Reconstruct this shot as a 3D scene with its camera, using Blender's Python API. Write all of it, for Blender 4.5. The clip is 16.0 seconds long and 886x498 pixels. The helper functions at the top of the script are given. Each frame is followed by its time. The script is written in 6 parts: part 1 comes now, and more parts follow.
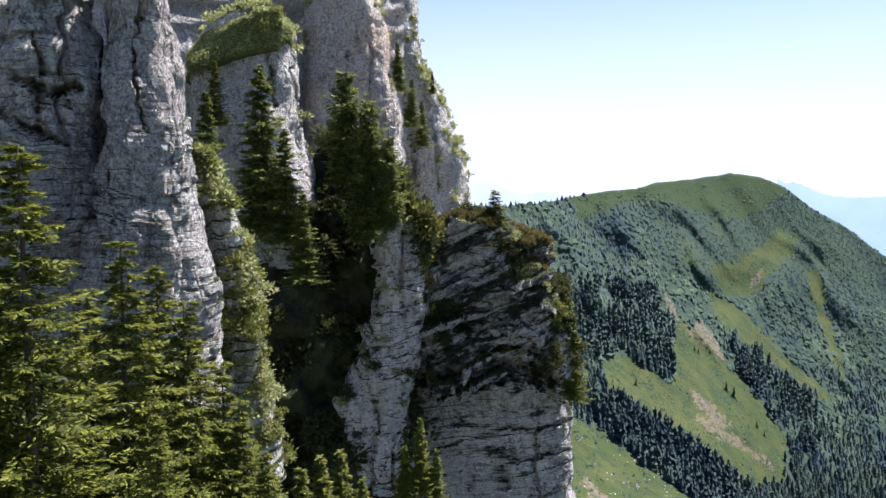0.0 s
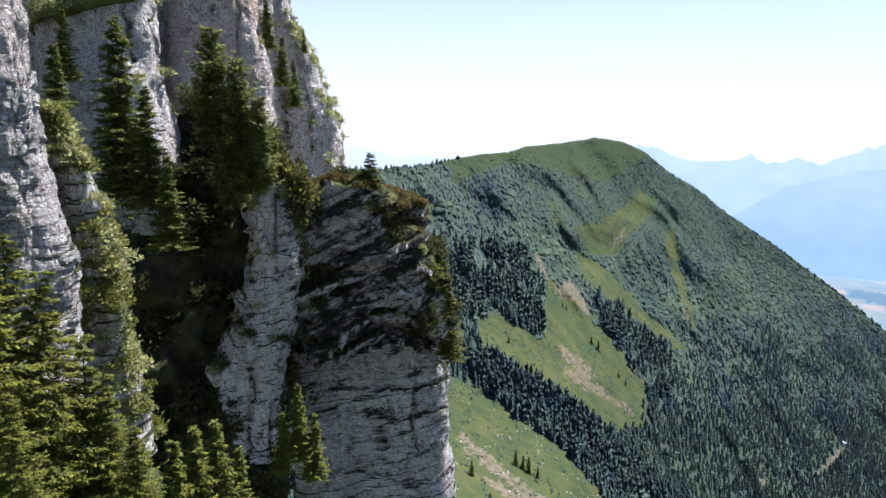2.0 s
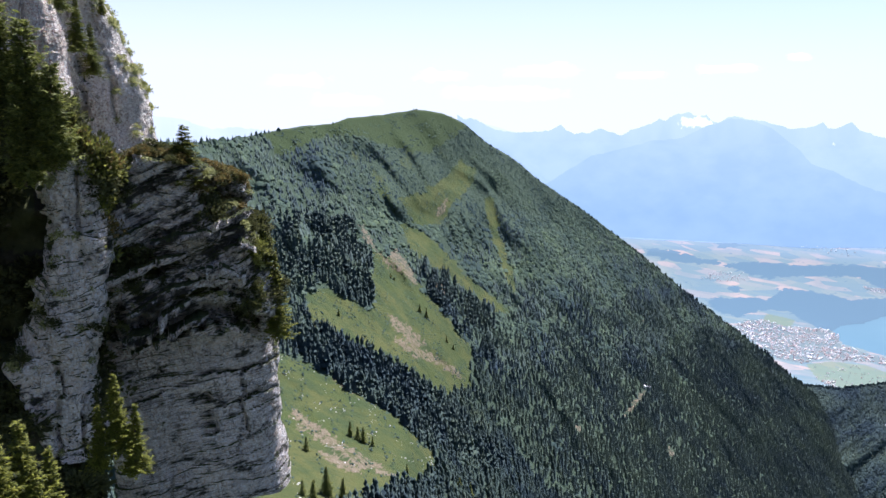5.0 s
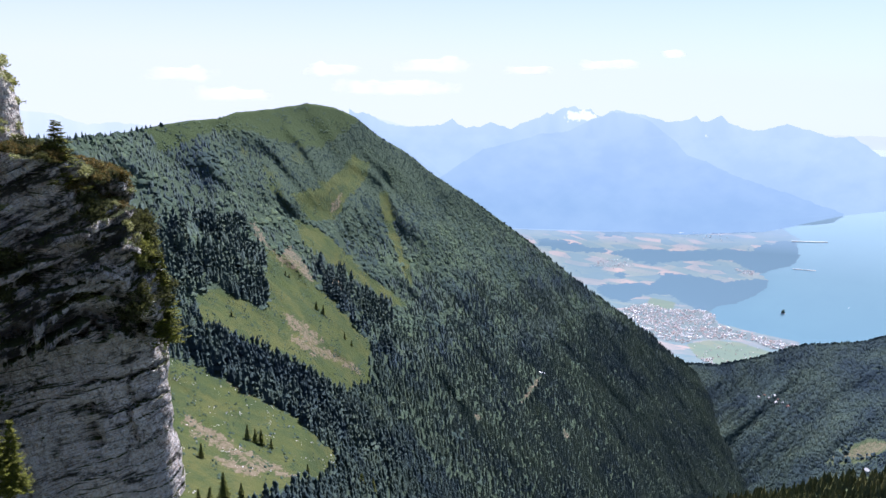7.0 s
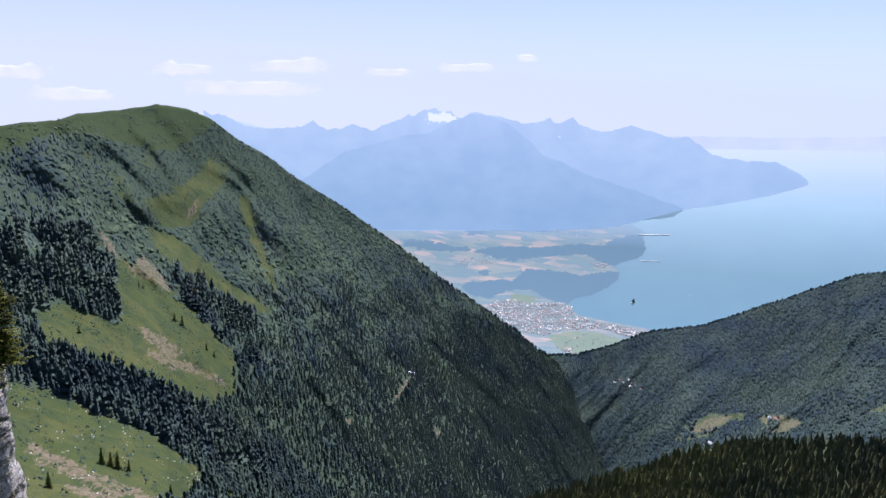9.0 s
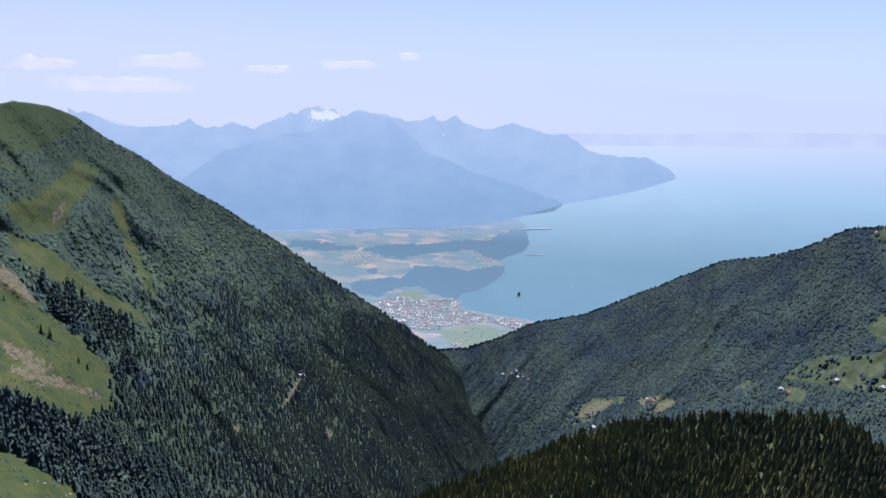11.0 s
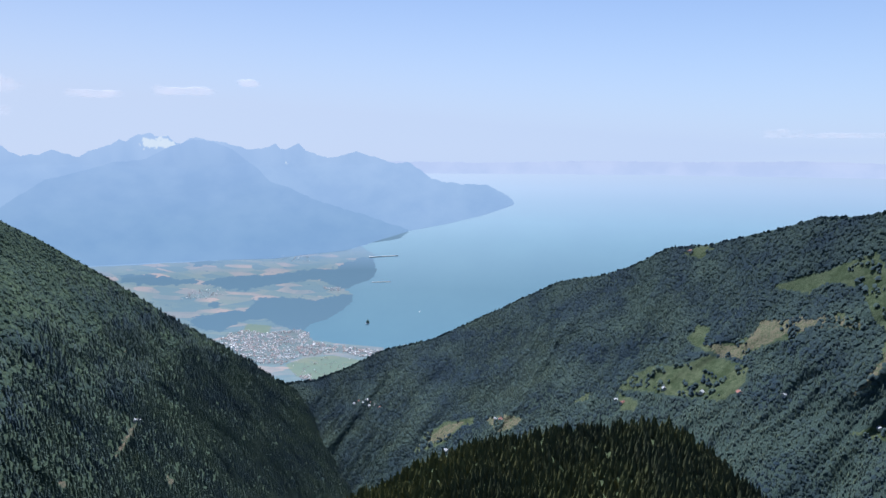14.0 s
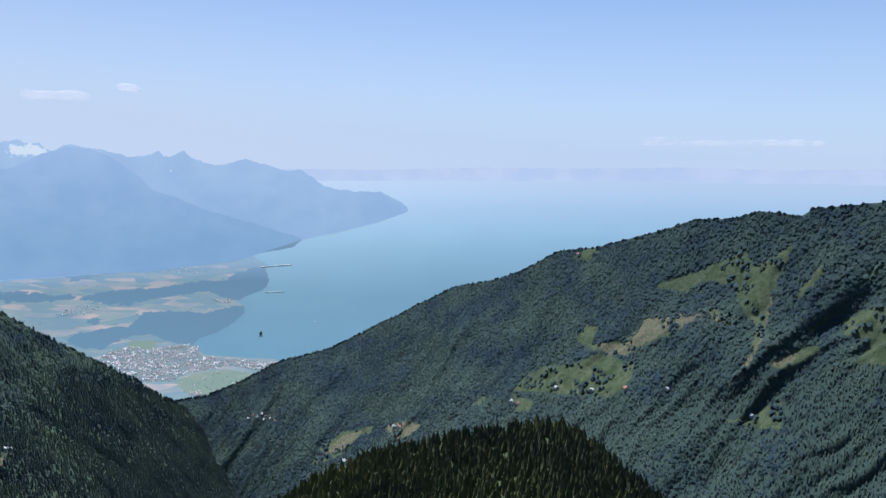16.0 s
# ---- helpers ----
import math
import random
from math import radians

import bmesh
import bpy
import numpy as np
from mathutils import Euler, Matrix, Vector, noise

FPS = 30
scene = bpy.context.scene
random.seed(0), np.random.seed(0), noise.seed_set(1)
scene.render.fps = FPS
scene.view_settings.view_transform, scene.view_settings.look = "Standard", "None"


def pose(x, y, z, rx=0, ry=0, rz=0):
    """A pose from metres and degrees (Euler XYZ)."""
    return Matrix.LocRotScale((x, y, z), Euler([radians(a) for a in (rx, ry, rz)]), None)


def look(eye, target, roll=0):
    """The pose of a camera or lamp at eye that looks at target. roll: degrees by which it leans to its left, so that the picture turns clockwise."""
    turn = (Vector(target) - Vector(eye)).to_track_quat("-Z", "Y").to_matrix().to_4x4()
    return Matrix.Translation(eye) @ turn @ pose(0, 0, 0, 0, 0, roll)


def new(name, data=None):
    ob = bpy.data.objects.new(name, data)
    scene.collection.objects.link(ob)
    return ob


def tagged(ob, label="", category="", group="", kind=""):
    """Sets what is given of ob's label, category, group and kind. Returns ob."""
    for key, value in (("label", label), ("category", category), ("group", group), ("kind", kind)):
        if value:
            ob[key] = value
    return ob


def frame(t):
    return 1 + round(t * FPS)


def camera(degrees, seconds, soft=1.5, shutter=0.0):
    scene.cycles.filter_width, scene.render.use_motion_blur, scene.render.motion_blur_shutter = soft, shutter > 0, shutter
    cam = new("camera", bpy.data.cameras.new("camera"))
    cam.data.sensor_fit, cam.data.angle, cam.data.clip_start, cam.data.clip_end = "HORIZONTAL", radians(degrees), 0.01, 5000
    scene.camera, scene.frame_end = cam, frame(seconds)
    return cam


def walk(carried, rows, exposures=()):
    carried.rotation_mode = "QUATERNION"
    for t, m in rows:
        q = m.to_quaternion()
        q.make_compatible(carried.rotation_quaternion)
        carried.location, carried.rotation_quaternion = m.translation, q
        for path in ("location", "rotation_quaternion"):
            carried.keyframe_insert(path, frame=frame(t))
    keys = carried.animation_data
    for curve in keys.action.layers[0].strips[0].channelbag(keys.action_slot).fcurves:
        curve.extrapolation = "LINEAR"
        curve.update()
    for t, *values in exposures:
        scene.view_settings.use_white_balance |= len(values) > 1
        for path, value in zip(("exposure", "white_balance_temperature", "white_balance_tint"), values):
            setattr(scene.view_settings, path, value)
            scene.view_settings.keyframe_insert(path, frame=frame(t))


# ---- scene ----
# Camera: turns on one spot on a mountain balcony. Azimuth is degrees to the right of +y, elevation degrees above level.
cam = camera(62.5, 16.0)
PATH = [
    (0.0, 0.47, -4.622, -0.196),
    (0.5, -1.595, -5.366, -0.311),
    (1.0, -3.954, -6.106, -0.381),
    (1.5, -6.479, -6.785, -0.398),
    (2.0, -9.25, -7.455, -0.474),
    (2.5, -11.915, -7.978, -0.455),
    (3.0, -14.355, -8.348, -0.448),
    (3.5, -16.606, -8.651, -0.414),
    (4.0, -18.791, -8.954, -0.349),
    (6.5, -29.05, -9.967, -0.251),
    (7.0, -31.25, -9.945, -0.145),
    (7.5, -33.839, -9.944, -0.157),
    (8.0, -36.624, -9.979, -0.16),
    (8.5, -39.323, -9.935, -0.17),
    (9.0, -41.911, -9.789, -0.101),
    (9.5, -44.375, -9.708, -0.08),
    (12.0, -54.748, -9.279, -0.008),
    (12.5, -56.714, -8.51, 0.022),
    (13.0, -58.734, -8.125, 0.017),
    (13.5, -60.817, -7.937, -0.113),
    (14.0, -62.913, -7.748, -0.186),
    (14.5, -65.013, -7.55, -0.191),
    (15.0, -67.093, -7.398, -0.182),
    (15.5, -69.156, -7.277, -0.119),
    (16.0, -71.227, -7.178, -0.098),
]
EXPOSURES = [(0.0, 1.28, 5900, 19), (4.0, 1.18, 5850, 21), (7.0, 1.03, 5850, 22), (9.0, 0.76, 5850, 22), (13.0, 0.56, 5650, 15), (16.0, 0.46, 5600, 11)]
walk(cam, [(t, pose(0, 0, 0, 90 + p, r, y)) for t, y, p, r in PATH], EXPOSURES)

# ---- sky and sun ----
SUN_AZ, SUN_EL, HAZE_AZ = 58.0, 62.0, 12.0
world = bpy.data.worlds.new("world")
scene.world = world
world.use_nodes = True
wn = world.node_tree
sky = wn.nodes.new("ShaderNodeTexSky")
sky.sky_type = "NISHITA"
sky.sun_disc = False
sky.sun_elevation = radians(SUN_EL)
sky.sun_rotation = radians(SUN_AZ)
sky.altitude = 1900
sky.air_density, sky.dust_density, sky.ozone_density = 1.0, 0.3, 3.0
wn.nodes["Background"].inputs["Strength"].default_value = 0.08


def sky_math(how, a, b, c=0.0):
    n = wn.nodes.new("ShaderNodeMath")
    n.operation = how
    for sock, v in zip(n.inputs, (a, b, c)):
        if isinstance(v, (int, float)):
            sock.default_value = v
        else:
            wn.links.new(v, sock)
    return n.outputs[0]


# summer haze: whitens the sky towards the horizon and round the sun
way = wn.nodes.new("ShaderNodeTexCoord")
axes = wn.nodes.new("ShaderNodeSeparateXYZ")
wn.links.new(way.outputs["Generated"], axes.inputs[0])
low = sky_math("POWER", sky_math("SUBTRACT", 1.0, sky_math("MULTIPLY", sky_math("ABSOLUTE", axes.outputs[2], 0.0), 1.9)), 2.2)
sunward = sky_math("ADD", sky_math("MULTIPLY", axes.outputs[0], math.sin(radians(HAZE_AZ))), sky_math("MULTIPLY", axes.outputs[1], math.cos(radians(HAZE_AZ))))
glow = sky_math("POWER", sky_math("MAXIMUM", sky_math("MULTIPLY_ADD", sunward, 0.5, 0.5), 0.0), 3.0)
thick = sky_math("MINIMUM", sky_math("MULTIPLY", sky_math("MAXIMUM", low, 0.0), sky_math("MULTIPLY_ADD", glow, 0.55, 0.85)), 0.97)
veil = wn.nodes.new("ShaderNodeMix")
veil.data_type = "RGBA"
wn.links.new(thick, veil.inputs[0])
wn.links.new(sky.outputs[0], veil.inputs[6])
milk = wn.nodes.new("ShaderNodeMix")
milk.data_type = "RGBA"
wn.links.new(glow, milk.inputs[0])
milk.inputs[6].default_value = (4.9, 5.72, 6.9, 1.0)
milk.inputs[7].default_value = (5.5, 6.0, 6.8, 1.0)
wn.links.new(milk.outputs[2], veil.inputs[7])
wn.links.new(veil.outputs[2], wn.nodes["Background"].inputs["Color"])
sun = new("sun", bpy.data.lights.new("sun", "SUN"))
sun.data.energy, sun.data.angle, sun.data.color = 5.0, radians(0.6), (1.0, 0.97, 0.925)
SUN_DIR = Vector((math.sin(radians(SUN_AZ)) * math.cos(radians(SUN_EL)), math.cos(radians(SUN_AZ)) * math.cos(radians(SUN_EL)), math.sin(radians(SUN_EL))))
sun.matrix_world = look(SUN_DIR * 500, (0, 0, 0))


# ---- small tools ----
def place(az, el, r):
    """The point at azimuth az and elevation el, r metres away on the level."""
    a = np.radians(az)
    return np.stack([r * np.sin(a), r * np.cos(a), r * np.tan(np.radians(el))], -1)


def spot(az, el, r):
    return Vector(place(np.array(az), np.array(el), np.array(float(r))).tolist())


def along(pts, x):
    p = sorted(pts)
    return np.interp(x, [q[0] for q in p], [q[1] for q in p])


def grain(x, y, z, seed=0):
    """Smooth value noise from -1 to 1 at the points x, y, z."""
    xi, yi, zi = np.floor(x).astype(np.int64), np.floor(y).astype(np.int64), np.floor(z).astype(np.int64)
    fx, fy, fz = x - xi, y - yi, z - zi
    fx, fy, fz = (f * f * f * (f * (f * 6 - 15) + 10) for f in (fx, fy, fz))

    def h(i, j, k):
        n = (i * 374761393 + j * 668265263 + k * 2147483647 + seed * 974711) & 0xFFFFFFFF
        n = ((n ^ (n >> 13)) * 1274126177) & 0xFFFFFFFF
        return ((n ^ (n >> 16)) & 0xFFFF) / 32767.5 - 1

    def mix(a, b, f):
        return a + (b - a) * f
    lo = mix(mix(h(xi, yi, zi), h(xi + 1, yi, zi), fx), mix(h(xi, yi + 1, zi), h(xi + 1, yi + 1, zi), fx), fy)
    hi = mix(mix(h(xi, yi, zi + 1), h(xi + 1, yi, zi + 1), fx), mix(h(xi, yi + 1, zi + 1), h(xi + 1, yi + 1, zi + 1), fx), fy)
    return mix(lo, hi, fz)


def fbm(x, y, z, octaves=4, seed=0):
    out, a = 0.0, 1.0
    for o in range(octaves):
        out = out + a * grain(x * 2 ** o, y * 2 ** o, z * 2 ** o, seed + o * 17)
        a *= 0.5
    return out / 1.6


def inside(poly, x, y):
    """Which of the points x, y lie inside the polygon."""
    hit = np.zeros(np.shape(x), bool)
    n = len(poly)
    for i in range(n):
        (x0, y0), (x1, y1) = poly[i], poly[(i + 1) % n]
        if y0 == y1:
            continue
        hit ^= ((y0 > y) != (y1 > y)) & (x < (x1 - x0) * (y - y0) / (y1 - y0) + x0)
    return hit


def mesh_of(name, verts, faces, material, smooth=True, cover=None):
    """A mesh from arrays: verts (n, 3) and faces (m, 3 or 4)."""
    verts, faces = np.asarray(verts, np.float32), np.asarray(faces, np.int32)
    me = bpy.data.meshes.new(name)
    k = faces.shape[1]
    me.vertices.add(len(verts))
    me.vertices.foreach_set("co", verts.ravel())
    me.loops.add(faces.size)
    me.loops.foreach_set("vertex_index", faces.ravel())
    me.polygons.add(len(faces))
    me.polygons.foreach_set("loop_start", np.arange(0, faces.size, k, dtype=np.int32))
    me.polygons.foreach_set("use_smooth", np.full(len(faces), smooth))
    if cover is not None:
        at = me.attributes.new("cover", "FLOAT_COLOR", "POINT")
        rgba = np.ones((len(verts), 4), np.float32)
        rgba[:, :3] = cover
        at.data.foreach_set("color", rgba.ravel())
    me.materials.append(material)
    me.update(calc_edges=True)
    me.validate()
    return me


def grid_faces(rows, cols, ring=False):
    i, j = np.meshgrid(np.arange(rows - 1), np.arange(cols if ring else cols - 1), indexing="ij")
    j2 = (j + 1) % cols
    return np.stack([i * cols + j, i * cols + j2, (i + 1) * cols + j2, (i + 1) * cols + j], -1).reshape(-1, 4)


def thing(name, label, category, at=None, group="", kind=""):
    """An empty at the base of a thing, to hold its parts."""
    ob = tagged(new(name), label, category, group, kind)
    if at is not None:
        ob.location = at
    return ob


def part(name, me, parent, label=""):
    ob = tagged(new(name, me), label)
    ob.parent = parent
    return ob


# ---- materials ----
def material(name, rough=0.8):
    m = bpy.data.materials.new(name)
    m.use_nodes = True
    b = m.node_tree.nodes["Principled BSDF"]
    b.inputs["Roughness"].default_value = rough
    b.inputs["Specular IOR Level"].default_value = 0.2
    return m, m.node_tree, b


def node(nt, kind, **values):
    n = nt.nodes.new("ShaderNode" + kind)
    for k, v in values.items():
        n.inputs[k.replace("_", " ")].default_value = v
    return n


def noise_tex(nt, scale, detail=5.0, rough=0.55, stretch=None, where="Object"):
    tc = nt.nodes.new("ShaderNodeTexCoord")
    n = node(nt, "TexNoise", Scale=scale, Detail=detail, Roughness=rough)
    if stretch:
        mp = node(nt, "Mapping", Scale=stretch)
        nt.links.new(tc.outputs[where], mp.inputs["Vector"])
        nt.links.new(mp.outputs[0], n.inputs["Vector"])
    else:
        nt.links.new(tc.outputs[where], n.inputs["Vector"])
    return n.outputs["Fac"]


def ramp(nt, fac, stops):
    r = nt.nodes.new("ShaderNodeValToRGB")
    while len(r.color_ramp.elements) < len(stops):
        r.color_ramp.elements.new(0.5)
    for e, (p, c) in zip(r.color_ramp.elements, stops):
        e.position = p
        e.color = (*c, 1.0) if len(c) == 3 else c
    nt.links.new(fac, r.inputs[0])
    return r.outputs[0]


def blend(nt, fac, a, b, how="MIX"):
    m = nt.nodes.new("ShaderNodeMix")
    m.data_type, m.blend_type = "RGBA", how
    for sock, v in ((m.inputs[0], fac), (m.inputs[6], a), (m.inputs[7], b)):
        if isinstance(v, (int, float)):
            sock.default_value = v
        elif isinstance(v, tuple):
            sock.default_value = (*v, 1.0)
        else:
            nt.links.new(v, sock)
    return m.outputs[2]


def bump(nt, b, height, strength, distance):
    n = node(nt, "Bump", Strength=strength, Distance=distance)
    nt.links.new(height, n.inputs["Height"])
    nt.links.new(n.outputs[0], b.inputs["Normal"])


def math_node(nt, how, a, b=0.0, c=None):
    m = nt.nodes.new("ShaderNodeMath")
    m.operation = how
    for sock, v in zip(m.inputs, (a, b, c)):
        if v is None:
            continue
        if isinstance(v, (int, float)):
            sock.default_value = v
        else:
            nt.links.new(v, sock)
    return m.outputs[0]


def limestone(name, pale, dark, warm, grass=0.62, moss=0.0, tilt=0.0, joint=0.4, beds=None):
    m, nt, b = material(name, 0.9)
    tc = nt.nodes.new("ShaderNodeTexCoord")
    turn = node(nt, "Mapping")
    turn.inputs["Rotation"].default_value = (0, radians(tilt), 0)
    nt.links.new(tc.outputs["Object"], turn.inputs["Vector"])

    def tex(scale, detail, rough, stretch):
        mp = node(nt, "Mapping", Scale=stretch)
        nt.links.new(turn.outputs[0], mp.inputs["Vector"])
        n = node(nt, "TexNoise", Scale=scale, Detail=detail, Roughness=rough)
        nt.links.new(mp.outputs[0], n.inputs["Vector"])
        return n.outputs["Fac"]

    def joints(scale, stretch, width):
        """Dark joints between blocks, bent by noise."""
        mp = node(nt, "Mapping", Scale=stretch)
        nt.links.new(turn.outputs[0], mp.inputs["Vector"])
        wob = node(nt, "TexNoise", Scale=0.7, Detail=4.0)
        nt.links.new(mp.outputs[0], wob.inputs["Vector"])
        mixv = nt.nodes.new("ShaderNodeMix")
        mixv.data_type = "VECTOR"
        mixv.inputs[0].default_value = 0.35
        nt.links.new(mp.outputs[0], mixv.inputs[4])
        nt.links.new(wob.outputs["Color"], mixv.inputs[5])
        vo = node(nt, "TexVoronoi", Scale=scale)
        vo.feature = "DISTANCE_TO_EDGE"
        nt.links.new(mixv.outputs[1], vo.inputs["Vector"])
        return ramp(nt, vo.outputs["Distance"], [(0.0, (1, 1, 1)), (width, (0.45, 0.45, 0.45)), (width * 2.2, (0, 0, 0))])

    big = tex(0.15, 4, 0.55, (1, 1, 0.7))
    streak = tex(0.8, 6, 0.65, (1.0, 1.0, 0.22))
    fine = tex(4.5, 10, 0.8, (1, 1, 1))
    layer = tex(1.1, 6, 0.65, (0.16, 0.16, 1.7))
    blocks = joints(0.55, (1, 1, 0.45), 0.02)
    cracks = joints(1.5, (1, 1, 0.7), 0.03)
    chips = tex(2.4, 6, 0.7, (0.5, 0.5, 2.2))
    chips = ramp(nt, chips, [(0.36, (1, 1, 1)), (0.41, (0, 0, 0))])
    col = blend(nt, ramp(nt, big, [(0.38, (0, 0, 0)), (0.62, (1, 1, 1))]), pale, warm)
    col = blend(nt, ramp(nt, streak, [(0.31, (0.75, 0.75, 0.75)), (0.42, (0, 0, 0))]), col, dark)
    col = blend(nt, ramp(nt, layer, [(0.30, (0.6, 0.6, 0.6)), (0.37, (0, 0, 0))]), col, dark)
    col = blend(nt, 0.75, col, ramp(nt, fine, [(0.36, (0.08, 0.08, 0.08)), (0.60, (1.0, 1.0, 1.0))]), "OVERLAY")
    speck = tex(13.0, 6, 0.8, (1, 1, 0.6))
    col = blend(nt, 0.6, col, ramp(nt, speck, [(0.38, (0.1, 0.1, 0.1)), (0.58, (0.92, 0.92, 0.92))]), "OVERLAY")
    soil = tuple(c * 0.55 for c in dark)
    blot = tex(1.7, 9, 0.78, (1, 1, 0.8))
    col = blend(nt, ramp(nt, blot, [(0.38, (0.8, 0.8, 0.8)), (0.46, (0, 0, 0))]), col, dark)
    pits = tex(5.0, 7, 0.75, (1, 1, 0.7))
    col = blend(nt, ramp(nt, pits, [(0.36, (0.85, 0.85, 0.85)), (0.41, (0, 0, 0))]), col, soil)
    gate = ramp(nt, big, [(0.35, (0.7, 0.7, 0.7)), (0.65, (0.05, 0.05, 0.05))])
    col = blend(nt, math_node(nt, "MULTIPLY", math_node(nt, "MULTIPLY", blocks, gate), joint), col, soil)
    gate2 = ramp(nt, tex(0.4, 4, 0.6, (1, 1, 1)), [(0.48, (0, 0, 0)), (0.66, (0.5, 0.5, 0.5))])
    col = blend(nt, math_node(nt, "MULTIPLY", cracks, gate2), col, soil)
    col = blend(nt, math_node(nt, "MULTIPLY", chips, 0.4 * joint + 0.1), col, soil)
    lines = tex(1.0, 4, 0.6, (0.10, 0.10, 3.4))
    lines = ramp(nt, lines, [(0.40, (0, 0, 0)), (0.445, (0.9, 0.9, 0.9)), (0.47, (0, 0, 0)), (0.55, (0, 0, 0)), (0.575, (0.7, 0.7, 0.7)), (0.60, (0, 0, 0))])
    broken = ramp(nt, tex(0.6, 5, 0.65, (1, 1, 1)), [(0.4, (0.1, 0.1, 0.1)), (0.6, (1, 1, 1))])
    lines = math_node(nt, "MULTIPLY", lines, broken)
    if beds is not None:
        zs = nt.nodes.new("ShaderNodeSeparateXYZ")
        nt.links.new(tc.outputs["Object"], zs.inputs[0])
        below = math_node(nt, "ADD", zs.outputs[2], math_node(nt, "MULTIPLY_ADD", tex(0.3, 3, 0.5, (1, 1, 1)), 6.0, -3.0))
        lines = math_node(nt, "MULTIPLY", lines, ramp(nt, math_node(nt, "MULTIPLY_ADD", below, -0.25, 0.25 * beds + 0.5), [(0.0, (0, 0, 0)), (1.0, (1, 1, 1))]))
        col = blend(nt, lines, col, soil)
    if moss:
        mat_ = tex(0.5, 9, 0.72, (0.5, 0.5, 1.4))
        col = blend(nt, ramp(nt, mat_, [(0.62 - moss * 0.25, (0, 0, 0)), (0.68 - moss * 0.25, (0.95, 0.95, 0.95))]), col, (0.014, 0.014, 0.008))
    g = nt.nodes.new("ShaderNodeNewGeometry")
    sx = nt.nodes.new("ShaderNodeSeparateXYZ")
    nt.links.new(g.outputs["Normal"], sx.inputs[0])
    up = math_node(nt, "ADD", sx.outputs[2], math_node(nt, "MULTIPLY_ADD", noise_tex(nt, 1.3, 6), 0.9, -0.45))
    turf = ramp(nt, noise_tex(nt, 2.2, 6), [(0.3, (0.03, 0.042, 0.012)), (0.55, (0.07, 0.085, 0.022)), (0.75, (0.15, 0.13, 0.05))])
    fac = math_node(nt, "MULTIPLY_ADD", up, 6.0, -6.0 * grass)
    fac = math_node(nt, "MINIMUM", math_node(nt, "MAXIMUM", fac, 0.0), 1.0)
    nt.links.new(blend(nt, fac, col, turf), b.inputs["Base Color"])
    h = math_node(nt, "ADD", math_node(nt, "MULTIPLY", layer, 1.2), math_node(nt, "ADD", math_node(nt, "MULTIPLY", fine, 1.3), streak))
    h = math_node(nt, "SUBTRACT", h, math_node(nt, "ADD", math_node(nt, "MULTIPLY", blocks, 0.8 * joint), math_node(nt, "MULTIPLY", chips, 0.4)))
    h = math_node(nt, "SUBTRACT", h, math_node(nt, "MULTIPLY", cracks, 0.5))
    if beds is not None:
        h = math_node(nt, "SUBTRACT", h, math_node(nt, "MULTIPLY", lines, 0.7))
    bump(nt, b, h, 1.0, 0.5)
    return m


ROCK = limestone("limestone", (0.68, 0.60, 0.505), (0.17, 0.145, 0.12), (0.53, 0.455, 0.375))
ROCK_PILLAR = limestone("bedded_limestone", (0.61, 0.54, 0.46), (0.14, 0.12, 0.10), (0.47, 0.41, 0.34), joint=0.5, beds=1.5)
ROCK_WARM = limestone("ochre_limestone", (0.69, 0.59, 0.50), (0.25, 0.20, 0.16), (0.66, 0.45, 0.32))
ROCK_DARK = limestone("lichened_limestone", (0.87, 0.76, 0.64), (0.14, 0.12, 0.095), (0.66, 0.56, 0.45), 0.5, 0.52, 26, 0.5, 60.0)
ROCK_DARK2 = limestone("weathered_limestone", (0.92, 0.80, 0.68), (0.20, 0.17, 0.14), (0.72, 0.62, 0.51), 0.5, 0.30, 8)
ROCK_GREY = limestone("shaded_limestone", (0.82, 0.71, 0.60), (0.17, 0.145, 0.12), (0.63, 0.54, 0.45), 0.6, 0.30, 8, 0.5, 60.0)
ROCK_RIB = limestone("turfed_limestone", (0.66, 0.60, 0.51), (0.12, 0.115, 0.08), (0.50, 0.44, 0.35), 0.35)


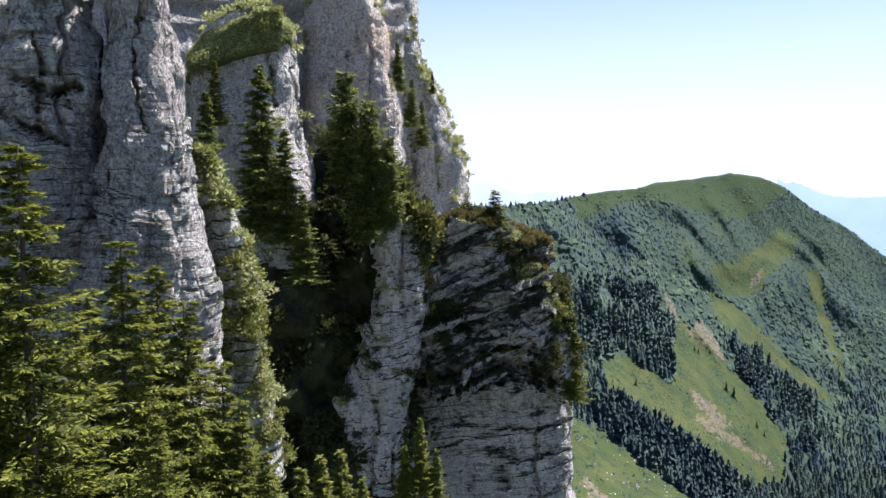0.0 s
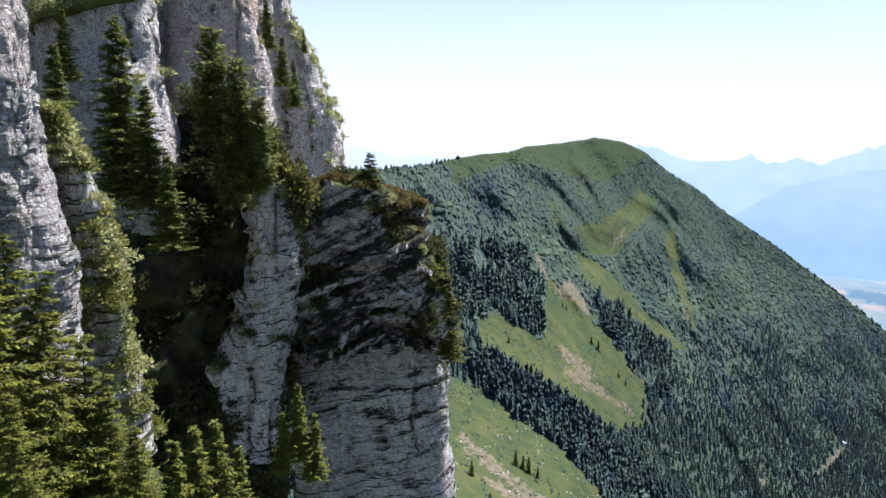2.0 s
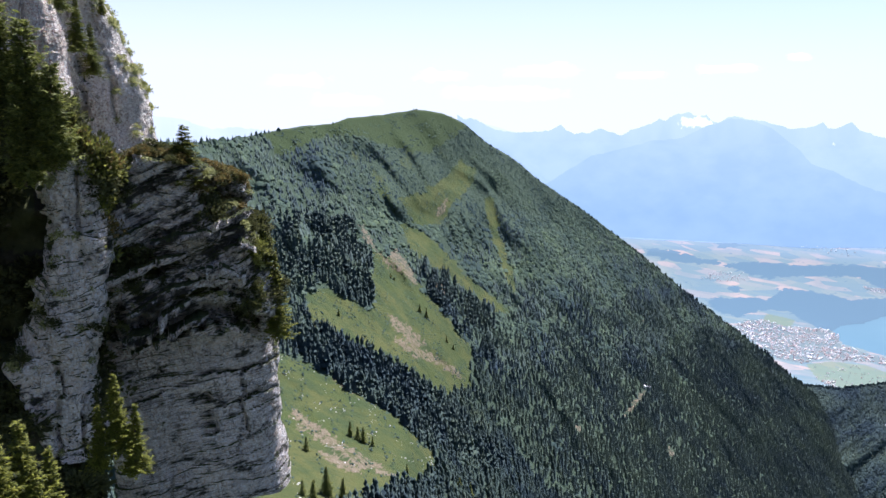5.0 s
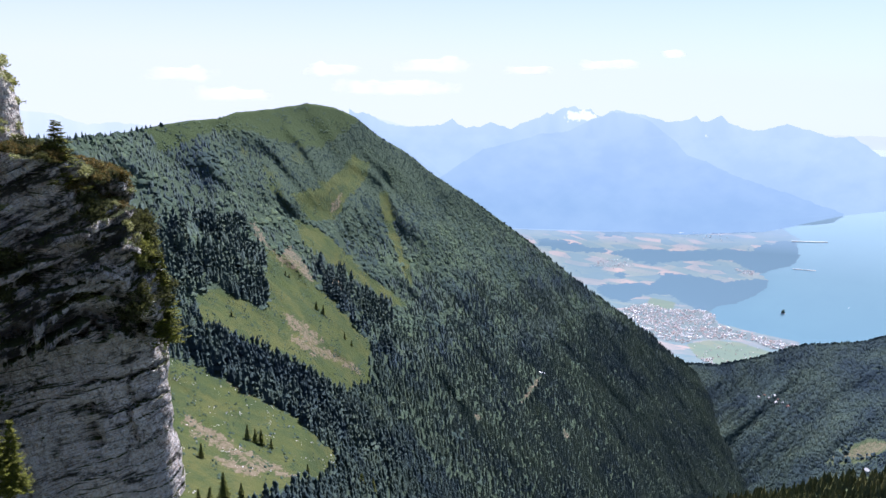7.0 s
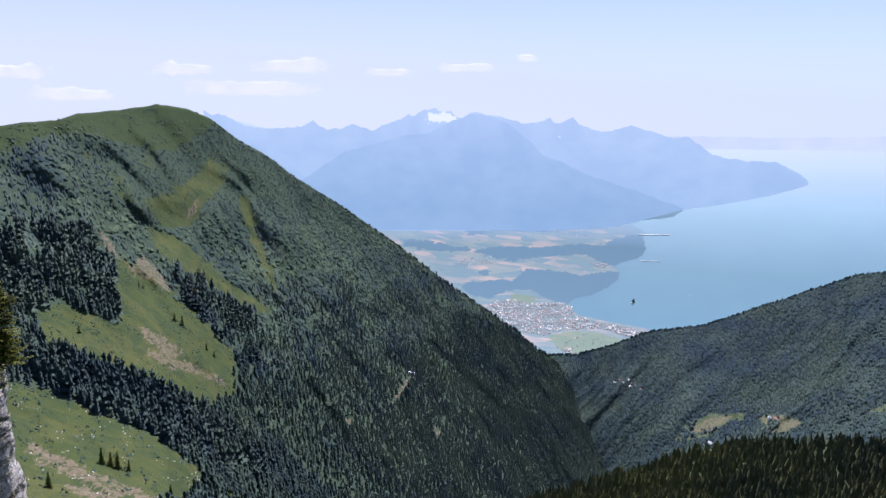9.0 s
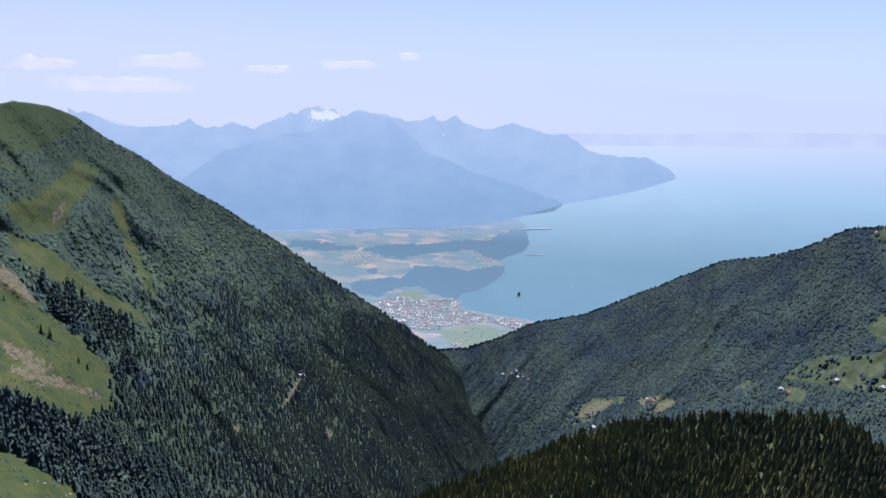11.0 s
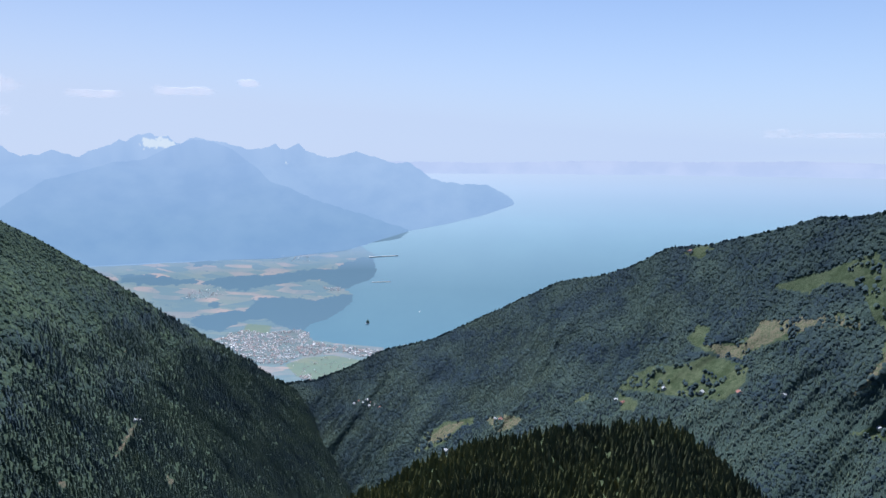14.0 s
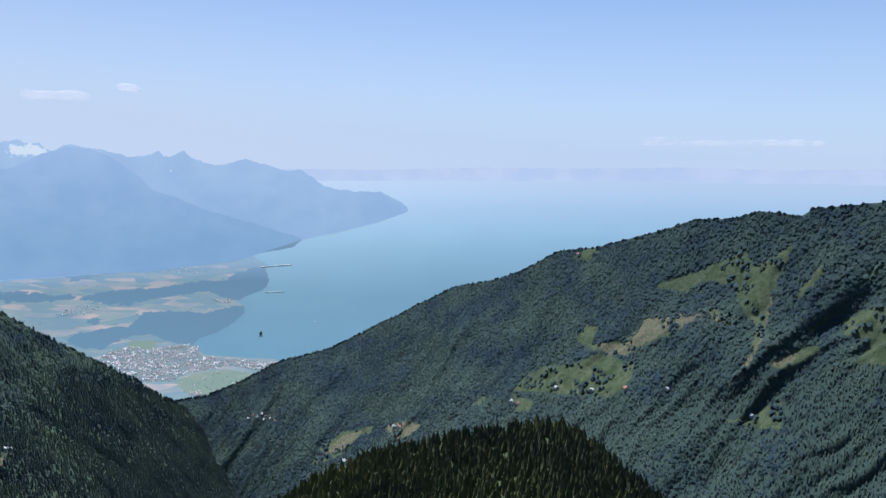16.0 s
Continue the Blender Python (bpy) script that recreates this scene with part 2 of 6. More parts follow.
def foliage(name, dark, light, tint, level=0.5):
    """Far leaves with normals bent to the slope below, so crowns look evenly lit."""
    m, nt, b = material(name, 0.8)
    b.inputs["Specular IOR Level"].default_value = 0.04
    g = nt.nodes.new("ShaderNodeNewGeometry")
    isl = ramp(nt, g.outputs["Random Per Island"], [(0.0, dark), (0.6, light), (1.0, tint)])
    n = noise_tex(nt, 0.02, 4)
    col = blend(nt, ramp(nt, n, [(0.35, (0.0, 0.0, 0.0)), (0.7, (0.6, 0.6, 0.6))]), isl, light)
    leaf = ramp(nt, noise_tex(nt, 0.55, 5, 0.75), [(0.34, (0.72, 0.75, 0.8)), (0.5, (0.95, 0.96, 0.97)), (0.66, (1.25, 1.2, 0.98))])
    col = blend(nt, 1.0, col, leaf, "MULTIPLY")
    stand = ramp(nt, noise_tex(nt, 0.008, 4, 0.6), [(0.36, (0.62, 0.66, 0.78)), (0.64, (1.25, 1.2, 0.95))])
    col = blend(nt, 1.0, col, stand, "MULTIPLY")
    nt.links.new(col, b.inputs["Base Color"])
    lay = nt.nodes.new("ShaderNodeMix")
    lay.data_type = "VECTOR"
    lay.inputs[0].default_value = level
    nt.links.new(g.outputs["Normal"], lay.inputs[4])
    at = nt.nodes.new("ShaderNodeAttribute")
    at.attribute_name = "slope_normal"
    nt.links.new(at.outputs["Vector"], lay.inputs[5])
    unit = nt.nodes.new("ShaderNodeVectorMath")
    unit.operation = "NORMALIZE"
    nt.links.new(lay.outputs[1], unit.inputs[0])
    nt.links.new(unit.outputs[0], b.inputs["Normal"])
    glow = nt.nodes.new("ShaderNodeBsdfTranslucent")
    nt.links.new(blend(nt, 1.0, col, (1.5, 1.55, 1.25), "MULTIPLY"), glow.inputs["Color"])
    mix = node(nt, "MixShader", Fac=0.2)
    nt.links.new(b.outputs[0], mix.inputs[1])
    nt.links.new(glow.outputs[0], mix.inputs[2])
    nt.links.new(mix.outputs[0], nt.nodes["Material Output"].inputs["Surface"])
    return m


# Aerial haze is put into these far greens as extra blue.
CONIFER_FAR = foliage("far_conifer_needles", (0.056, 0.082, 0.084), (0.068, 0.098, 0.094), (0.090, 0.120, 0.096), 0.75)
# Conifer needles again, lightened and blued to stand for haze.
CONIFER_HAZED = foliage("hazed_conifer_needles", (0.068, 0.096, 0.104), (0.080, 0.112, 0.114), (0.10, 0.132, 0.112), 0.85)
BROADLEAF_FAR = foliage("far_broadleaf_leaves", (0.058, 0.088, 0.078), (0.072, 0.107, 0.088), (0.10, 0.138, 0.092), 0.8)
# Broadleaf copy, deeper and with more haze blue, for the opposite slope.
WOOD_FAR = foliage("hazed_wood_leaves", (0.047, 0.073, 0.084), (0.054, 0.082, 0.091), (0.065, 0.095, 0.092), 0.8)
SPRUCE_KNOLL = foliage("knoll_spruce_needles", (0.058, 0.066, 0.034), (0.082, 0.09, 0.042), (0.13, 0.124, 0.056), 0.45)


def needles(name, dark, light):
    m, nt, b = material(name, 0.6)
    b.inputs["Specular IOR Level"].default_value = 0.2
    g = nt.nodes.new("ShaderNodeNewGeometry")
    col = ramp(nt, g.outputs["Random Per Island"], [(0.0, dark), (0.4, tuple((c + d) / 2 for c, d in zip(dark, light))), (0.8, light), (1.0, tuple(min(1, c * 1.5) for c in light))])
    nt.links.new(col, b.inputs["Base Color"])
    t = nt.nodes.new("ShaderNodeBsdfTranslucent")
    nt.links.new(col, t.inputs["Color"])
    mix = node(nt, "MixShader", Fac=0.45)
    nt.links.new(b.outputs[0], mix.inputs[1])
    nt.links.new(t.outputs[0], mix.inputs[2])
    nt.links.new(mix.outputs[0], nt.nodes["Material Output"].inputs["Surface"])
    return m


SPRUCE = needles("spruce_needles", (0.030, 0.040, 0.008), (0.215, 0.222, 0.03))
PINE = needles("stone_pine_needles", (0.075, 0.088, 0.02), (0.20, 0.215, 0.048))
SHRUB = needles("dwarf_pine_needles", (0.08, 0.095, 0.02), (0.22, 0.22, 0.045))
DRY_SHRUB = needles("russet_shrub_leaves", (0.06, 0.06, 0.02), (0.17, 0.12, 0.035))
TURF = needles("mountain_grass", (0.17, 0.18, 0.06), (0.40, 0.40, 0.17))

BARK, nt, b = material("bark", 0.95)
nt.links.new(ramp(nt, noise_tex(nt, 6, 6, 0.6, (1, 1, 0.2)), [(0.3, (0.05, 0.035, 0.025)), (0.7, (0.16, 0.12, 0.09))]), b.inputs["Base Color"])


def land(name, floor, grass_a, grass_b, dirt_a, dirt_b, shrub):
    """Ground whose cover attribute says how much is grass (red), bare soil (green) and scrub (blue)."""
    m, nt, b = material(name, 0.95)
    b.inputs["Specular IOR Level"].default_value = 0.06
    at = nt.nodes.new("ShaderNodeAttribute")
    at.attribute_name = "cover"
    s = nt.nodes.new("ShaderNodeSeparateColor")
    nt.links.new(at.outputs["Color"], s.inputs[0])
    n1, n2, n3 = noise_tex(nt, 0.012, 5), noise_tex(nt, 0.07, 6, 0.65), noise_tex(nt, 0.45, 5, 0.7)
    gr = blend(nt, ramp(nt, n1, [(0.35, (0, 0, 0)), (0.65, (1, 1, 1))]), grass_a, grass_b)
    gr = blend(nt, ramp(nt, n2, [(0.42, (0, 0, 0)), (0.66, (0.55, 0.55, 0.55))]), gr, shrub)
    gr = blend(nt, ramp(nt, noise_tex(nt, 0.03, 7, 0.7), [(0.42, (0.9, 0.9, 0.9)), (0.52, (0, 0, 0))]), gr, shrub)
    di = blend(nt, ramp(nt, n3, [(0.35, (0, 0, 0)), (0.65, (1, 1, 1))]), dirt_a, dirt_b)
    edge = math_node(nt, "MULTIPLY_ADD", n2, 1.6, -0.8)
    fg = ramp(nt, math_node(nt, "ADD", s.outputs[0], math_node(nt, "MULTIPLY", edge, 0.8)), [(0.3, (0, 0, 0)), (0.75, (1, 1, 1))])
    torn = math_node(nt, "ADD", math_node(nt, "MULTIPLY_ADD", noise_tex(nt, 0.16, 6, 0.75), 4.2, -2.35), math_node(nt, "MULTIPLY", edge, 0.8))
    fd = ramp(nt, math_node(nt, "ADD", s.outputs[1], torn), [(0.4, (0, 0, 0)), (0.85, (0.9, 0.9, 0.9))])
    fs = ramp(nt, math_node(nt, "ADD", s.outputs[2], edge), [(0.45, (0, 0, 0)), (0.6, (1, 1, 1))])
    col = blend(nt, fg, floor, gr)
    col = blend(nt, fs, col, shrub)
    col = blend(nt, fd, col, di)
    nt.links.new(col, b.inputs["Base Color"])
    bump(nt, b, math_node(nt, "ADD", n2, math_node(nt, "MULTIPLY", n3, 0.3)), 0.6, 4.0)
    return m


HILL = land("alpine_ground", (0.045, 0.065, 0.042), (0.052, 0.068, 0.022), (0.084, 0.087, 0.031), (0.12, 0.096, 0.062), (0.19, 0.152, 0.108), (0.040, 0.058, 0.024))
PASTURE = land("pasture_ground", (0.04, 0.06, 0.05), (0.076, 0.098, 0.054), (0.094, 0.110, 0.060), (0.135, 0.122, 0.078), (0.17, 0.145, 0.095), (0.042, 0.06, 0.028))
SOIL = land("gully_ground", (0.034, 0.031, 0.02), (0.045, 0.047, 0.02), (0.062, 0.058, 0.025), (0.12, 0.10, 0.07), (0.2, 0.17, 0.13), (0.04, 0.05, 0.02))

# ---- far distance ----
PLAIN_R0, PLAIN_R1 = 3000.0, 4850.0


def plain_r(el):
    """How far off the valley floor lies at an elevation."""
    lo, hi = np.tan(np.radians(16.0)), np.tan(np.radians(0.8))
    return PLAIN_R0 + (PLAIN_R1 - PLAIN_R0) * (lo - np.tan(np.radians(-el))) / (lo - hi)


def sheet(name, az, el, r, mat, cover=None):
    return mesh_of(name, place(az, el, r).reshape(-1, 3), grid_faces(*az.shape), mat, True, cover)


# valley floor under everything, from below the camera to the horizon
GROUND, nt, b = material("valley_floor", 0.95)
nt.links.new(ramp(nt, noise_tex(nt, 0.01, 6), [(0.3, (0.04, 0.06, 0.03)), (0.7, (0.08, 0.10, 0.045))]), b.inputs["Base Color"])
a = np.linspace(-180, 180, 181)
rr = np.array([0.05, 40, 120, 300, 700, 1400, 2200, 2960, 3400, 3900, 4400, 4880.0])
zz = np.array([-60, -180, -300, -450, -750, -1150, -1450, -1550, -1300, -1000, -700, -400.0])
A, Rr = np.meshgrid(a, rr)
V = place(A, 0 * A, Rr)
V[..., 2] = np.interp(Rr, rr, zz)
tagged(new("ground", mesh_of("ground", V.reshape(-1, 3), grid_faces(*A.shape), GROUND)), "dark wooded valley floor far below the cliffs", "ground", kind="structure")

# lake
WATER, nt, b = material("lake_water", 0.5)
b.inputs["Specular IOR Level"].default_value = 0.02
bump(nt, b, noise_tex(nt, 0.05, 4), 0.1, 1.0)
tc = nt.nodes.new("ShaderNodeTexCoord")
sp = nt.nodes.new("ShaderNodeSeparateXYZ")
nt.links.new(tc.outputs["Object"], sp.inputs[0])
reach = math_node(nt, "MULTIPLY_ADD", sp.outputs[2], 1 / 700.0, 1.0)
# Own colour fades with distance, where the haze glow takes over.
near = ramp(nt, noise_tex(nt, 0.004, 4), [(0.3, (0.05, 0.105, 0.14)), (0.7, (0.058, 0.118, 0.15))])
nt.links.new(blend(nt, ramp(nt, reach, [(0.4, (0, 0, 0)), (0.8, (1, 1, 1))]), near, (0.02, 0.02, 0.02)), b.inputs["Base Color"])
# Reflected sky and haze are put in as glow, paler farther off.
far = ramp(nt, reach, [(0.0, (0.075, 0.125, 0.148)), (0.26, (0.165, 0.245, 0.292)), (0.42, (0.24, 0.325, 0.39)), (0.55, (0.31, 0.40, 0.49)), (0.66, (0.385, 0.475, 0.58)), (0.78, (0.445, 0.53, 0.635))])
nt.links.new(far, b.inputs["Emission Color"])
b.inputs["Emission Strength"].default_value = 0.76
A, E = np.meshgrid(np.linspace(20, 125, 140), np.linspace(-17, -1.85, 70))
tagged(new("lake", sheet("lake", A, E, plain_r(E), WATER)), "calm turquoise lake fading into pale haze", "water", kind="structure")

# cultivated plain: the shore as azimuth against elevation
SHORE = [(58.29, -15.99), (58.01, -15.38), (55.96, -15.17), (54.28, -14.97), (52.43, -14.66), (51.93, -13.95), (52.35, -13.49), (53.72, -13.09), (54.87, -12.49), (55.73, -11.73), (55.58, -11.21), (55.09, -10.89), (56.11, -10.43), (57.30, -10.05), (57.58, -9.33), (57.26, -8.50), (57.44, -8.16), (56.41, -7.57), (56.21, -7.13), (55.82, -6.48)]
FIELDS, nt, b = material("farm_fields", 0.95)
tc = nt.nodes.new("ShaderNodeTexCoord")
turn = node(nt, "Mapping")
turn.inputs["Rotation"].default_value = (0, 0, radians(-34))
nt.links.new(tc.outputs["Object"], turn.inputs["Vector"])
mp = node(nt, "Mapping", Scale=(0.032, 0.0095, 0.0))
nt.links.new(turn.outputs[0], mp.inputs["Vector"])
vo = node(nt, "TexVoronoi", Scale=1.0)
nt.links.new(mp.outputs[0], vo.inputs["Vector"])
sc = nt.nodes.new("ShaderNodeSeparateColor")
nt.links.new(vo.outputs["Color"], sc.inputs[0])
# Field and wood colours hold a blue cast that stands for haze.
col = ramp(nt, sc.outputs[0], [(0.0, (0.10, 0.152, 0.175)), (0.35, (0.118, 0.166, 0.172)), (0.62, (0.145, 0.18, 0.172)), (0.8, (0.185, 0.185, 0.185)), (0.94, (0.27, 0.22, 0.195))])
at = nt.nodes.new("ShaderNodeAttribute")
at.attribute_name = "cover"
s = nt.nodes.new("ShaderNodeSeparateColor")
nt.links.new(at.outputs["Color"], s.inputs[0])
big = ramp(nt, noise_tex(nt, 0.004, 4), [(0.4, (0, 0, 0)), (0.6, (0.6, 0.6, 0.6))])
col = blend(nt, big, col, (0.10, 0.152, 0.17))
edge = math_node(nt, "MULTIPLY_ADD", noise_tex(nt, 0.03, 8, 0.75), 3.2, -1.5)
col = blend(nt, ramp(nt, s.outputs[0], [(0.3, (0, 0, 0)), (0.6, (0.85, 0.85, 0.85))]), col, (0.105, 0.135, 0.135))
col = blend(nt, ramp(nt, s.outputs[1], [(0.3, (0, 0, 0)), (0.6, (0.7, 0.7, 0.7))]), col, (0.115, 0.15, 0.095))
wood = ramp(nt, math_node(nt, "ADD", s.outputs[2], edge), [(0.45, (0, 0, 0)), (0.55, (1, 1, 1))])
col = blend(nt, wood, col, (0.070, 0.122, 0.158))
# Haze put into the colour towards the far edge, with a faint glow overall.
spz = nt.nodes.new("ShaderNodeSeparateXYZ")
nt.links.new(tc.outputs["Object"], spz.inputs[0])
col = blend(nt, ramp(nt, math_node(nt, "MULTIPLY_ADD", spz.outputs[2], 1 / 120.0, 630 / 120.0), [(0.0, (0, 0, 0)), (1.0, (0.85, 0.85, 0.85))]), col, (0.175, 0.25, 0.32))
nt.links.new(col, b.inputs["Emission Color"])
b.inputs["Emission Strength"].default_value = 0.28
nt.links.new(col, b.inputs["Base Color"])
v, u = np.meshgrid(np.linspace(0, 1, 320), np.linspace(0, 1, 300), indexing="ij")
els = np.linspace(-19.5, -7.1, 320)
right = np.interp(els, sorted(e for _, e in SHORE), [q[0] for q in sorted(SHORE, key=lambda q: q[1])])
right = right + 0.16 * fbm(els * 2.5, 0 * els, 0 * els, 4, 5) + 0.16 * np.abs(grain(els * 7, 0 * els, 0 * els, 9)) + 0.06 * grain(els * 20, 0 * els, 0 * els, 11)
A = 20 + (right[:, None] - 20) * u
E = els[:, None] + 0 * u
WOODS = [
    [(43.46, -12.99), (43.92, -12.46), (45.74, -12.19), (47.39, -12.21), (48.68, -11.26), (50.37, -11.27), (52.96, -11.62), (54.29, -11.32), (56.53, -11.13), (56.51, -12.03), (54.92, -12.86), (52.91, -13.53), (51.58, -13.89), (50.29, -13.59), (49.04, -12.86), (47.57, -12.86), (45.68, -13.67), (44.08, -13.31)],
    [(44.24, -9.96), (45.86, -9.64), (47.50, -9.55), (50.01, -9.54), (52.60, -9.21), (54.35, -9.23), (56.14, -8.43), (58.84, -8.26), (58.58, -10.07), (56.31, -10.79), (54.97, -10.81), (53.01, -10.00), (51.27, -10.15), (49.13, -10.37), (47.45, -10.71), (45.83, -10.39)],
    [(44.67, -11.47), (45.17, -11.40), (45.74, -11.49), (45.60, -11.86), (44.75, -11.80)],
    [(38.62, -9.03), (40.82, -9.10), (43.08, -9.67), (44.07, -9.53), (44.05, -9.95), (41.34, -9.96), (38.95, -9.56)],
    [(43.34, -8.33), (45.12, -8.22), (45.91, -8.47), (44.30, -8.70)],
]
TOWN = [(45.34, -14.37), (46.08, -13.81), (47.33, -13.59), (48.57, -13.90), (49.85, -13.89), (51.58, -13.82), (52.23, -14.04), (52.43, -14.71), (54.19, -15.14), (56.44, -15.36), (58.26, -15.65), (58.21, -15.92), (56.42, -16.13), (54.63, -15.60), (52.84, -15.82), (51.30, -15.93), (50.19, -16.39), (48.48, -16.24), (47.24, -15.60), (46.24, -14.88)]
GREENS = [[(50.41, -16.40), (51.95, -15.98), (54.17, -15.90), (56.42, -16.35), (57.10, -16.71), (55.03, -17.47), (52.78, -17.65), (51.25, -17.32)], [(47.55, -13.18), (49.44, -13.43), (49.21, -13.95), (47.32, -13.80)]]
cover = np.zeros((A.size, 3), np.float32)
wa, we = A.ravel() + 0.35 * fbm(A * 3, E * 6, 0 * A, 4, 191).ravel(), E.ravel() + 0.14 * fbm(A * 3, E * 6, 0 * A, 4, 193).ravel()
for p in WOODS:
    cover[:, 2] = np.maximum(cover[:, 2], inside(p, wa, we))
for p in GREENS:
    cover[:, 1] = np.maximum(cover[:, 1], inside(p, A.ravel(), E.ravel()))
cover[:, 0] = inside(TOWN, A.ravel(), E.ravel())
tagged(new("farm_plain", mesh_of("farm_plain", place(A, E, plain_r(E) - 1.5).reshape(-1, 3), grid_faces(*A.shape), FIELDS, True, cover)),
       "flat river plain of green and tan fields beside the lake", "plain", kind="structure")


# far mountain ranges: glowing backdrop, haze in its colour, each one sheet from foot to crest
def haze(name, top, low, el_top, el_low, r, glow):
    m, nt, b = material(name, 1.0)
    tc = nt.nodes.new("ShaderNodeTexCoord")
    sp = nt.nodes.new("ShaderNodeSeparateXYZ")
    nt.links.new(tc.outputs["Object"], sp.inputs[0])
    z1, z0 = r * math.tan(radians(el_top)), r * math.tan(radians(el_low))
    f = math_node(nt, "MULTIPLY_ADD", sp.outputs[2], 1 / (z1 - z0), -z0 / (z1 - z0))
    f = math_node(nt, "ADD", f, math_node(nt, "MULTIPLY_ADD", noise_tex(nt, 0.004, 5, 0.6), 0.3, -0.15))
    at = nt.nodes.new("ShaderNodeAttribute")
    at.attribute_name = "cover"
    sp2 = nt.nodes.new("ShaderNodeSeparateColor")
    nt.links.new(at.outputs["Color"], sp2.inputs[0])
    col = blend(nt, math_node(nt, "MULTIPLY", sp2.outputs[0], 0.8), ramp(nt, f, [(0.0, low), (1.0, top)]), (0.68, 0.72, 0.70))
    # Ridge and valley shading is put into the glow as upright noise streaks.
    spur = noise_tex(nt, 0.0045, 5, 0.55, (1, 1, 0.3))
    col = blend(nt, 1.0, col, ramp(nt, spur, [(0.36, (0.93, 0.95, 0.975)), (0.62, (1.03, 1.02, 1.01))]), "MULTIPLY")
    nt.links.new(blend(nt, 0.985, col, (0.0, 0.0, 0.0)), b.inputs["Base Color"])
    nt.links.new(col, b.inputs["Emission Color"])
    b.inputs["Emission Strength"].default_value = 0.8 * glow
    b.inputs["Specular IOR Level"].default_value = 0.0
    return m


def far_range(name, crest, foot, r0, r1, mat, label, rough, seed, snow=(), rows=40):
    az = np.arange(crest[0][0], crest[-1][0], 0.05)
    top = along(crest, az) + rough * fbm(az * 2.5, 0 * az, 0 * az, 5, seed)
    low = along(foot, az)
    t = np.linspace(0, 1, rows)[:, None]
    el = low + (top - low) * t
    lift = np.clip((top - low) / 0.6, 0.1, 1)
    bulge = np.abs(fbm(az * 0.35 + 3 * t, 1.8 * t + 0 * az, 0 * el, 5, seed + 3)) * np.sin(np.pi * np.clip(t * 1.1, 0, 1))
    r = plain_r(np.minimum(el, -0.9)) - r0 * lift * np.minimum(1, 0.06 + t * 4) + np.maximum(el + 0.9, 0) * 12 - r1 * lift * bulge
    A = az + 0 * el
    white = np.zeros((A.size, 3), np.float32)
    for p in snow:
        white[:, 0] = np.maximum(white[:, 0], inside(p, (A + 0.35 * fbm(A * 3, el * 3, 0 * A, 4, 61)).ravel(), (el + 0.4 * fbm(A * 3, el * 5, 0 * A, 4, 62)).ravel()))
    return tagged(new(name, sheet(name, A, el, np.minimum(r, 4900), mat, white)), label, "mountain", kind="structure")


CREST = [(24.04, 0.91), (24.52, 0.60), (25.13, 0.71), (25.81, 0.34), (27.01, -0.16), (28.04, -0.37), (30.13, -0.37), (31.08, -0.28), (31.95, 0.23), (32.47, -0.22), (33.10, -0.50), (34.18, -0.43), (34.94, -0.06), (35.70, -0.32), (36.57, -0.58), (37.44, -0.10), (38.10, 0.11), (38.76, 0.37), (39.20, 0.68), (39.64, 0.55), (40.51, 1.02), (41.28, 1.20), (41.61, 0.85), (42.48, 0.98), (42.81, 0.51), (43.36, 0.38), (43.80, 0.69), (44.45, 0.82), (45.33, 0.64), (46.64, 0.39), (47.74, 0.13)] + [(47.95, 0.00), (48.50, -0.04), (49.04, 0.05), (50.11, 0.39), (50.44, -0.04), (50.91, -0.04), (51.82, 0.43), (52.37, -0.16), (53.12, -0.33), (54.08, -0.67), (54.91, -0.53), (56.14, -0.19), (57.19, -0.53), (58.42, -0.81), (59.24, -1.10), (60.13, -0.93), (60.85, -1.41), (62.08, -2.22), (63.07, -2.53), (64.60, -2.67), (66.28, -2.67), (67.04, -3.01), (67.80, -3.43), (68.37, -3.92), (68.52, -4.15)]
FOOT = [(23.56, -8.29), (38.69, -8.46), (45.44, -8.45)] + [(49.78, -8.16), (55.84, -7.77), (57.50, -7.17), (60.33, -6.32), (63.28, -5.78), (66.09, -5.09), (67.88, -4.48), (68.52, -4.19)]
FAR = haze("far_range_haze", (0.395, 0.50, 0.645), (0.275, 0.40, 0.545), 2.6, -6.0, 4750, 1.0)
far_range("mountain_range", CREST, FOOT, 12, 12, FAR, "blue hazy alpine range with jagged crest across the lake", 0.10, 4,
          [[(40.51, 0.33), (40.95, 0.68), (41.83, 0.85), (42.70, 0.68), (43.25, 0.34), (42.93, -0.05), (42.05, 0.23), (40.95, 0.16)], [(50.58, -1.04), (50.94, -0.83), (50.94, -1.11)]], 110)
FRONT_CREST = [(30.63, -4.62), (32.60, -3.30), (34.36, -2.16), (36.55, -1.62), (38.75, -0.97), (40.95, -0.75), (42.49, 0.12), (44.24, 0.69), (45.55, 0.56), (47.09, -0.09), (48.86, -1.59), (49.64, -2.46)] + [(50.95, -2.88), (52.70, -3.73), (55.07, -4.55), (56.9, -5.1), (58.6, -5.7), (60.2, -6.2)]
FRONT_FOOT = [(30.51, -8.22), (49.79, -8.33)] + [(55.21, -7.83), (57.5, -7.17), (60.2, -6.36)]
MID = haze("near_range_haze", (0.35, 0.46, 0.62), (0.232, 0.357, 0.497), 2.0, -6.0, 4500, 1.0)
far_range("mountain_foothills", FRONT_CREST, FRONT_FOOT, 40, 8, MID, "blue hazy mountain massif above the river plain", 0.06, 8)
